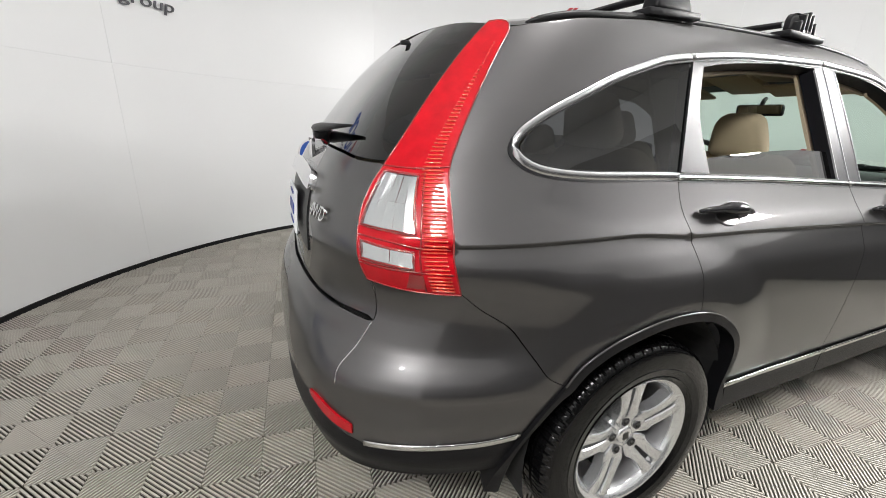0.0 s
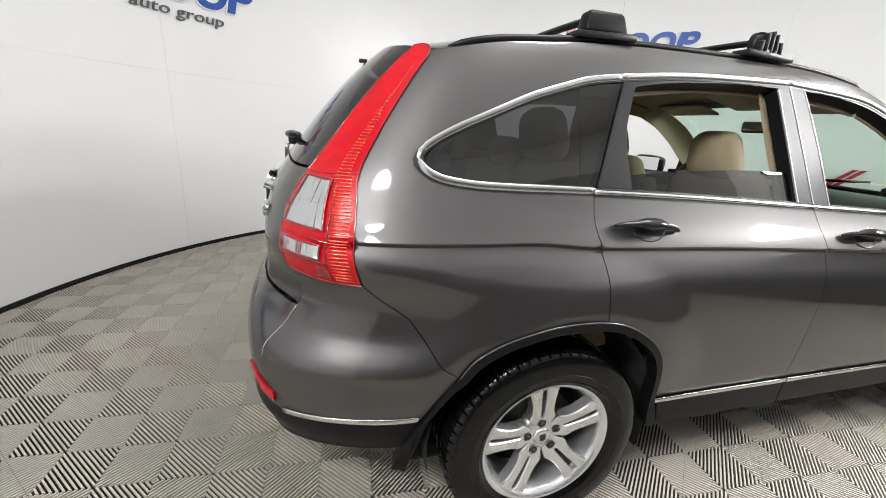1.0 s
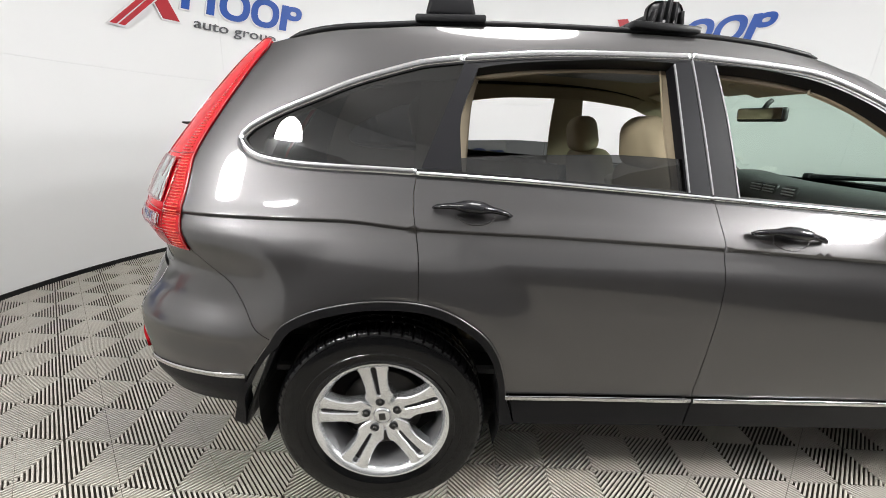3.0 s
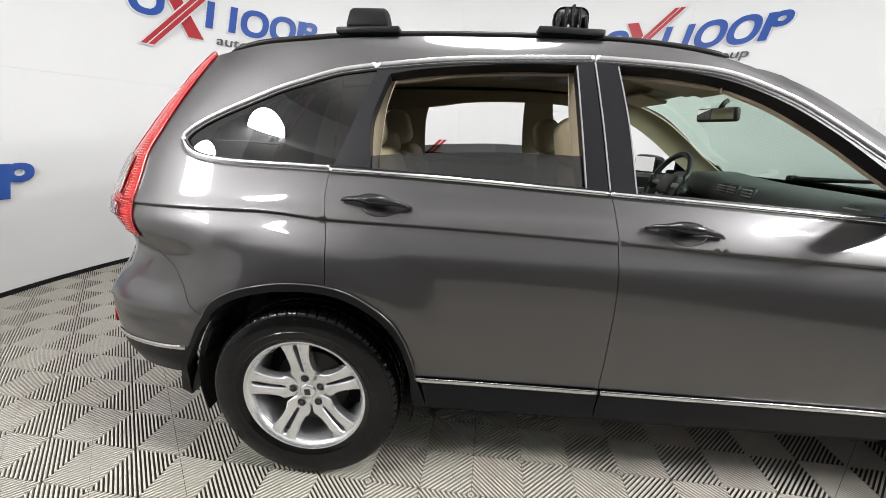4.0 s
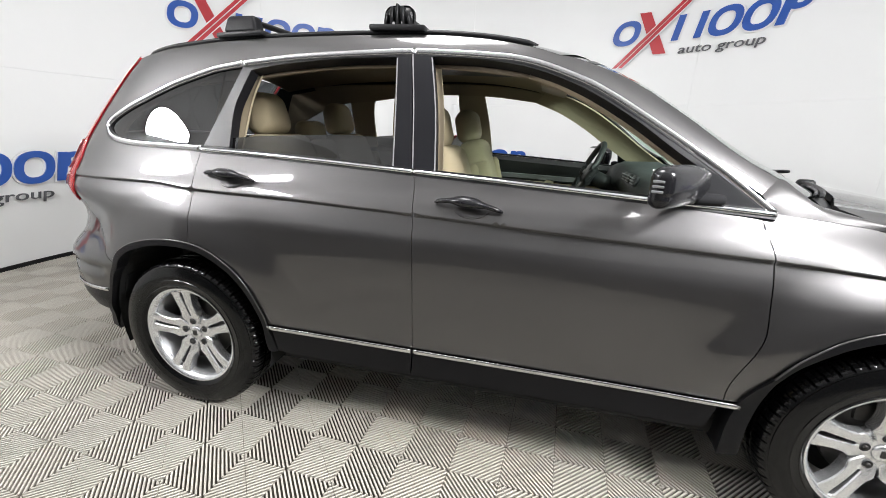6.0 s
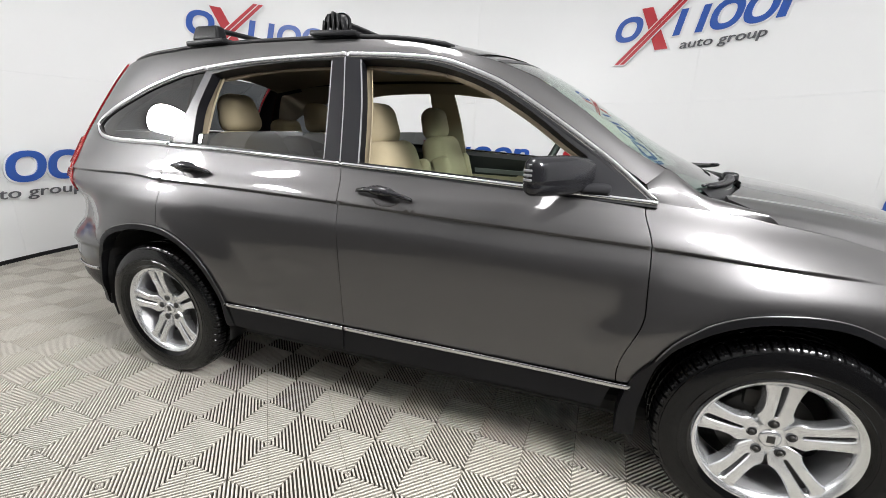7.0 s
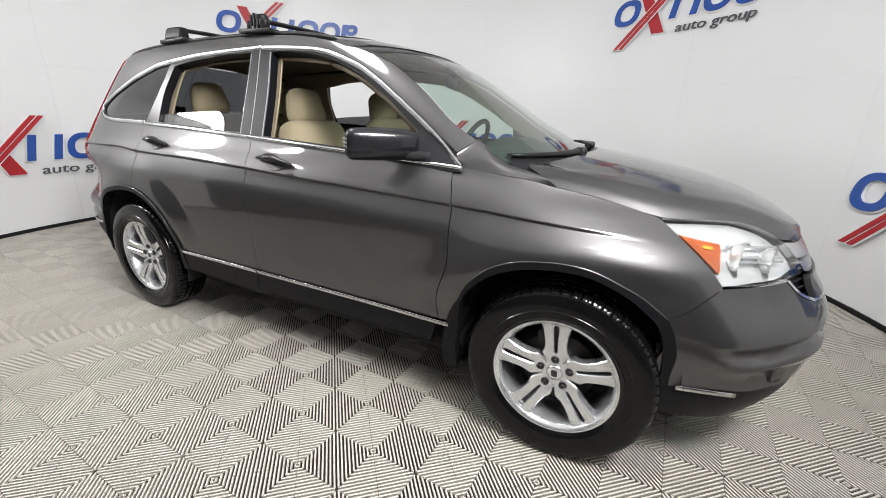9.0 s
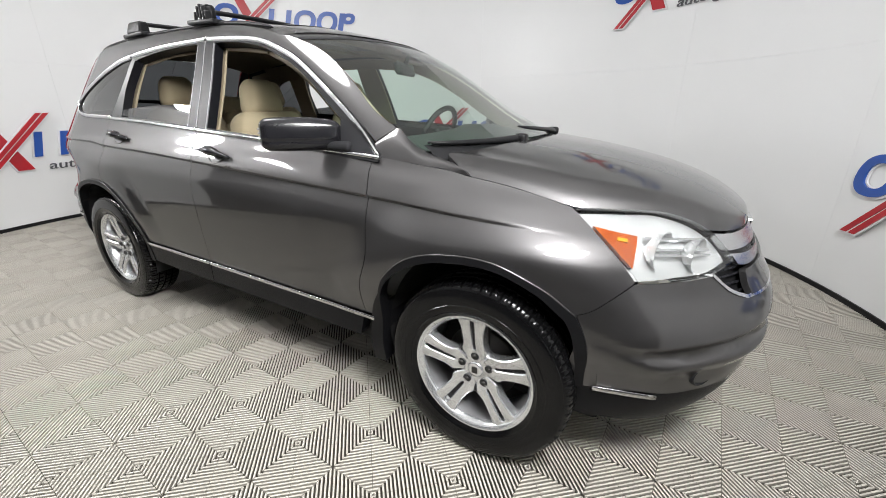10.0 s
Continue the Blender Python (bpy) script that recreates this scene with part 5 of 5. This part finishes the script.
for side in (1, -1):
    tag = dict(mirror=side)
    # inner door trims: dark upper rail, tan lower
    for lo, hi in ((.24, 1.00), (1.07, 2.06)):
        zt = 1.150 if lo < 1 else 1.142
        ups = outline([(lo, zt + .006 * (lo < 1)), (hi, zt - .048 * (lo > 1) - .012 * (lo < 1))], [(hi, zt - .048 * (lo > 1) - .012 * (lo < 1)), (hi, .98)], [(hi, .98), (lo, 1.0)], [(lo, 1.0), (lo, zt + .006 * (lo < 1))])
        dt = panel("door_trim", ups, car, DARK_TRIM, lift=-.075, thick=-.06, shrink=0, **tag)
        panel("trim_inlay", outline([(lo + .12, 1.06), (hi - .12, 1.045)], [(hi - .12, 1.045), (hi - .12, 1.005)], [(hi - .12, 1.005), (lo + .12, 1.02)], [(lo + .12, 1.02), (lo + .12, 1.06)]), dt, GREY_TRIM, lift=-.083, thick=-.004, shrink=0, **tag)
        panel("door_trim", outline([(lo, .998), (hi, .978)], [(hi, .978), (hi, .86)], [(hi, .86), (lo, .86)], [(lo, .86), (lo, .998)]), car, TAN_TRIM, lift=-.08, thick=-.05, shrink=0, **tag)
    # pillar linings
    panel("pillar_lining", outline([(.89, 1.56), (1.06, 1.56)], [(1.06, 1.56), (1.10, 1.36), (1.125, 1.13)], [(1.125, 1.13), (.93, 1.13)], [(.93, 1.13), (.90, 1.36), (.89, 1.56)]), car, TAN_TRIM, cabin_skin, lift=-.055, thick=-.01, shrink=0, **tag)
    panel("pillar_lining", outline([(.10, 1.53), (.30, 1.53)], [(.30, 1.53), (.262, 1.40), (.25, 1.17)], [(.25, 1.17), (.08, 1.17)], [(.08, 1.17), (.10, 1.53)]), car, TAN_TRIM, cabin_skin, lift=-.055, thick=-.01, shrink=0, **tag)
    panel("pillar_lining", outline([(1.42, 1.585), (1.60, 1.545), (1.76, 1.475), (1.93, 1.368), (2.08, 1.262), (2.24, 1.160)], [(2.24, 1.160), (2.12, 1.09)], [(2.12, 1.09), (1.90, 1.225), (1.74, 1.335), (1.57, 1.43), (1.40, 1.495)], [(1.40, 1.495), (1.42, 1.572)]), car, TAN_TRIM, cabin_skin, lift=-.05, thick=-.01, shrink=0, **tag)
    panel("cant_lining", outline([(-.35, 1.575), (.3, 1.60), (1.0, 1.605), (1.45, 1.56)], [(1.45, 1.56), (1.40, 1.50)], [(1.40, 1.50), (1.04, 1.535), (.6, 1.53), (.28, 1.49), (-.2, 1.45)], [(-.2, 1.45), (-.35, 1.575)]), car, LINER, cabin_skin, lift=-.058, thick=-.01, shrink=0, **tag)
    panel("quarter_lining", outline([(-.58, 1.52), (-.2, 1.56), (.12, 1.56)], [(.12, 1.56), (.10, 1.51)], [(.10, 1.51), (-.04, 1.475), (-.19, 1.43), (-.33, 1.375), (-.43, 1.32), (-.46, 1.26), (-.42, 1.21), (-.30, 1.185), (.09, 1.175)], [(.09, 1.175), (.09, .95)], [(.09, .95), (-.56, .95)], [(-.56, .95), (-.57, 1.2), (-.58, 1.52)]), car, LINER, cabin_skin, lift=-.05, thick=-.01, shrink=0, **tag)

# sunroof glass
bm = bmesh.new()
us, vs = np.linspace(.78, 1.36, 12), np.linspace(-.72, .72, 13)
grid_part("sunroof_glass", lambda x, y: roof_skin(x, y) + (0, 0, .003), us, vs, car, GLOSS_BLACK)
bm.free()

# ---- roof rack ----
rack = thing("roof_rack", (.55, 0, 1.64), "black roof rack of two crossbars on clamped feet", "roof rack")


def rack_part(name, bm, mat, parent=rack):
    bmesh.ops.transform(bm, matrix=Matrix.Translation((-.55, 0, -1.64)), verts=bm.verts[:])
    return part(name, smooth_bm(bm, 40), mat, parent)


for x, covered in ((.185, True), (.885, False)):
    bm = bmesh.new()
    pts = [(x, y, 1.712 + .012 * (1 - (y / .52) ** 2)) for y in np.linspace(-.50, .50, 15)]
    tube(bm, pts, .017, 12, squash=.7)
    rack_part("crossbar", bm, BLACK)
    for sd in (1, -1):
        y = -.555 * sd
        zb = float(ROOF_Z(x)) + .012
        bm = bmesh.new()
        box(bm, (.225, .075, .022), pose(x, y, zb + .010, 0, -2 if covered else 2, 0), .007, 2)
        foot = rack_part("rack_foot", bm, BLACK)
        if covered:
            bm = bmesh.new()
            box(bm, (.155, .065, .068), pose(x, y, zb + .050), .014, 4)
            for v in bm.verts:
                k = (v.co.z - zb - .016) / .08
                v.co.x = x + (v.co.x - x) * (1.02 - .30 * k * k)
                v.co.y = y + (v.co.y - y) * (1 - .25 * k) + .012 * sd * k
            rack_part("foot_cover", bm, CLAD, foot)
        else:
            for j in range(5):
                bm = bmesh.new()
                hgt = (.042, .066, .074, .066, .042)[j]
                box(bm, (.010, .060, hgt), pose(x - .046 + .023 * j, y, zb + .018 + hgt / 2, 0, (8, 4, 0, -4, -8)[j], 0), .003, 1)
                rack_part("foot_rib", bm, BLACK, foot)
            bm = bmesh.new()
            box(bm, (.120, .044, .080), pose(x, y + .012 * sd, zb + .052), .032, 4)
            rack_part("foot_core", bm, BLACK, foot)
            for j in (-.014, .022):
                bm = bmesh.new()
                lathe(bm, [(.0, .010), (.005, .010), (.006, .006), (.006, 0)], pose(x + j, y - .018 * sd, zb + .026, 90 * sd, 0, 0), 10)
                rack_part("foot_screw", bm, CHROME, foot)

# ---- signs on the wall ----
def wall_map(a, z):
    """Along the wall (to the right as seen from inside) and up."""
    th = -np.asarray(a, float) / WALL_R
    return np.stack([BOOTH[0] + WALL_R * np.cos(th), BOOTH[1] + WALL_R * np.sin(th), np.asarray(z, float) + 0 * th], -1)


def wall_sign(left, mid):
    """A raised sign: left end along the wall in degrees, middle height."""
    a0 = -radians(left) * WALL_R
    c = wall_map(np.float64(a0 + .95), np.float64(mid))
    sign = thing("wall_sign", tuple(c), "raised blue, red and grey sign on the white wall", "sign", "wall signs")
    inv = Matrix.Translation(-Vector(c))

    def place(me, name):
        me.transform(inv)
        ob = new(name, me)
        ob.parent = sign

    def plate(name, pts, mat, lift, grow=0.0, thick=.012):
        poly = inset([(a0 + x, mid + z) for x, z in pts], -grow) if grow else [(a0 + x, mid + z) for x, z in pts]
        ob = panel(name, poly, sign, mat, wall_map, lift=lift, thick=thick, gap=.12, shrink=0)
        ob.data.transform(inv)

    def ring(name, x0, x1, z0, z1, width, mat, lift, slant=.22, thick=.012):
        n = 48
        cx, cz, rx, rz = (x0 + x1) / 2, (z0 + z1) / 2, (x1 - x0) / 2, (z1 - z0) / 2
        rows = []
        for k in range(n):
            t = 2 * math.pi * k / n
            c_, s_ = math.copysign(abs(math.cos(t)) ** .85, math.cos(t)), math.copysign(abs(math.sin(t)) ** .85, math.sin(t))
            row = []
            for f, lf in ((1, lift - thick), (1, lift), (0, lift), (0, lift - thick)):
                ax, az = (rx, rz) if f else (rx - width, rz - width * .82)
                z = cz + az * s_
                p, nn = surface(wall_map, np.float64(a0 + cx + ax * c_ + slant * (z - cz)), np.float64(mid + z), lf)
                row.append(tuple(p))
            rows.append(row)
        verts = [v for r in rows for v in r]
        faces = [(4 * k + i, 4 * k + (i + 1) % 4, 4 * ((k + 1) % n) + (i + 1) % 4, 4 * ((k + 1) % n) + i) for k in range(n) for i in range(3)]
        place(mesh_of(name, verts, faces, mat), name)

    def bar(x0, x1, z0, z1, slant=.22):
        return outline([(x0 + slant * z0, z0), (x1 + slant * z0, z0)], [(x1 + slant * z0, z0), (x1 + slant * z1, z1)], [(x1 + slant * z1, z1), (x0 + slant * z1, z1)], [(x0 + slant * z1, z1), (x0 + slant * z0, z0)], gap=.1)
    for x0, x1, z0, z1 in ((.0, .30, -.135, .135), (1.03, 1.33, -.14, .14), (1.345, 1.64, -.14, .14)):
        ring("ring_edge", x0 - .014, x1 + .014, z0 - .014, z1 + .014, .092, LOGO_WHITE, .018)
        ring("blue_ring", x0, x1, z0, z1, .066, LOGO_BLUE, .030)
    block = [(.685, .755, -.13, .125), (.915, .985, -.13, .125), (1.66, 1.735, -.13, .125)]
    for x0, x1, z0, z1 in block:
        plate("bar_edge", bar(x0, x1, z0, z1), LOGO_WHITE, .018, .013)
        plate("blue_bar", bar(x0, x1, z0, z1), LOGO_BLUE, .030)
    ring("ring_edge", 1.70, 1.915, -.025, .140, .082, LOGO_WHITE, .018)
    ring("blue_ring", 1.712, 1.900, -.015, .128, .058, LOGO_BLUE, .0305)
    # two crossing red bars, the long one with a pale line
    short = [(.27, .205), (.392, .205), (.625, -.255), (.485, -.255)]
    plate("bar_edge", short, LOGO_WHITE, .020, .013)
    plate("red_bar", short, LOGO_RED, .032)
    for k, (x, w) in enumerate(((.035, .050), (.100, .050))):
        long_ = [(x, -.385), (x + w, -.385), (x + w + .735, .315), (x + .735, .315)]
        plate("red_bar", long_, LOGO_RED, .042)
    plate("bar_edge", [(.035, -.385), (.150, -.385), (.885, .315), (.770, .315)], LOGO_WHITE, .036, .012)
    cu = bpy.data.curves.new("sign_words", "FONT")
    cu.body, cu.size, cu.extrude, cu.shear, cu.resolution_u = "auto group", .13, .006, .15, 3
    tmp = new("sign_words", cu)
    me = bpy.data.meshes.new_from_object(tmp.evaluated_get(bpy.context.evaluated_depsgraph_get()))
    bpy.data.objects.remove(tmp)
    me.materials.clear()
    me.materials.append(LOGO_GREY)
    xs = [v.co.x for v in me.vertices]
    k = .83 / (max(xs) - min(xs))
    for v in me.vertices:
        p, nn = surface(wall_map, np.float64(a0 + .755 + (v.co.x - min(xs)) * k), np.float64(mid - .272 + v.co.y), .022 + v.co.z)
        v.co = p
    whole = bmesh.new()
    whole.from_mesh(me)
    left_over = set(whole.faces)
    while left_over:
        todo, island = [left_over.pop()], []
        while todo:
            f = todo.pop()
            island.append(f)
            for e in f.edges:
                for g in e.link_faces:
                    if g in left_over:
                        left_over.discard(g)
                        todo.append(g)
        vs = list({v for f in island for v in f.verts})
        at = {v: i for i, v in enumerate(vs)}
        place(mesh_of("letter", [v.co for v in vs], [tuple(at[v] for v in f.verts) for f in island], LOGO_GREY), "letter")
    whole.free()


for left, mid in ((155.6, 2.405), (68.2, 2.495), (199.5, .85), (24.3, .855), (112.8, .915)):
    wall_sign(left, mid)

# ---- studio lamps on the wall: two round ones, two long ones ----
for px, py, pz, long_ in ((-2.12, -2.02, 2.44, 0), (-1.60, -2.60, 3.14, 0), (3.70, -1.76, 2.45, 1), (3.63, -1.84, 3.13, 1)):
    lp = thing("studio_lamp", (px, py, pz), "long white studio lamp hung on the booth wall" if long_ else "oval white studio lamp hung on the booth wall", "lamp", "studio lamps")
    lp.matrix_world = look((px, py, pz), (1.0, -.2, .9)) @ Matrix.Diagonal((1.7, .50, 1, 1) if long_ else (.92, .62, 1, 1))
    bm = bmesh.new()
    lathe(bm, [(.30, -.002), (.312, -.006), (.315, .03), (.25, .07), (.06, .10), (.0, .10)], Matrix.Identity(4), 40)
    part("lamp_housing", smooth_bm(bm), BLACK, lp)
    bm = bmesh.new()
    bmesh.ops.create_circle(bm, cap_ends=True, radius=.30, segments=40)
    bmesh.ops.reverse_faces(bm, faces=bm.faces[:])
    part("lamp_diffuser", bm, GLOW, lp)


# ---- floor tiles ----
def tile_geometry(side=.2828, ribs=20, depth=.0096):
    """A square tile with its corners on the diagonals, four fields of ribs that run square to the nearest edge."""
    verts, faces = [], []
    h = side / 2 - .0008
    pitch = side / ribs
    for q in range(4):
        ca, sa = (1, 0, -1, 0)[q], (0, 1, 0, -1)[q]
        for k in range(ribs):
            u = -side / 2 + pitch * (k + .5)
            w = pitch * .225
            ends = []
            for uu in (u - w, u + w):
                ends.append((uu, h, min(h - .0005, abs(uu) + .0012)))
            i = len(verts)
            for uu, a, b in ends:
                for v, z in ((a, 0), (b, 0), (a, -depth), (b, -depth)):
                    verts.append((ca * v - sa * uu, sa * v + ca * uu, z))
            faces += [(i, i + 4, i + 5, i + 1), (i, i + 1, i + 3, i + 2), (i + 4, i + 6, i + 7, i + 5), (i, i + 2, i + 6, i + 4)]
    return verts, faces


TILE_AT, TILE_TURN, TILE = (1.225, -1.147), radians(-3.25 + 45), .2828
tile_verts, tile_faces = tile_geometry()
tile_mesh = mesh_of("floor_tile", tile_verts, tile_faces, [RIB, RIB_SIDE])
# Tops plain, sides in the darker tone that paints in groove shade.
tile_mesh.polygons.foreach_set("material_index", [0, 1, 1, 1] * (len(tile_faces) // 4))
ct, st = math.cos(TILE_TURN), math.sin(TILE_TURN)
rest_v, rest_f, places = [], [], []
for i in range(-30, 31):
    for j in range(-30, 31):
        u, v = (i + .5) * TILE, (j + .5) * TILE
        x, y = TILE_AT[0] + ct * u - st * v, TILE_AT[1] + st * u + ct * v
        if math.hypot(x - BOOTH[0], y - BOOTH[1]) < WALL_R + .16:
            places.append((abs(x - 1.0) / 1.9 + abs(y + 1.05), x, y))
places.sort()
for k, (_, x, y) in enumerate(places):
    if k < 300:
        t = part("tile", tile_mesh, None, floor)
        t.location = (x - BOOTH[0], y - BOOTH[1], .018)
        t.rotation_euler = (0, 0, TILE_TURN)
    else:
        n = len(rest_v)
        rest_v += [(x - BOOTH[0] + ct * a - st * b, y - BOOTH[1] + st * a + ct * b, c + .018) for a, b, c in tile_verts]
        rest_f += [tuple(n + q for q in f) for f in tile_faces]
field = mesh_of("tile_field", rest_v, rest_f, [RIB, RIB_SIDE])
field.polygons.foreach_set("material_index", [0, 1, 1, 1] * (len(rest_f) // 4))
tagged(part("tile_field", field, None, floor), kind="stuff")
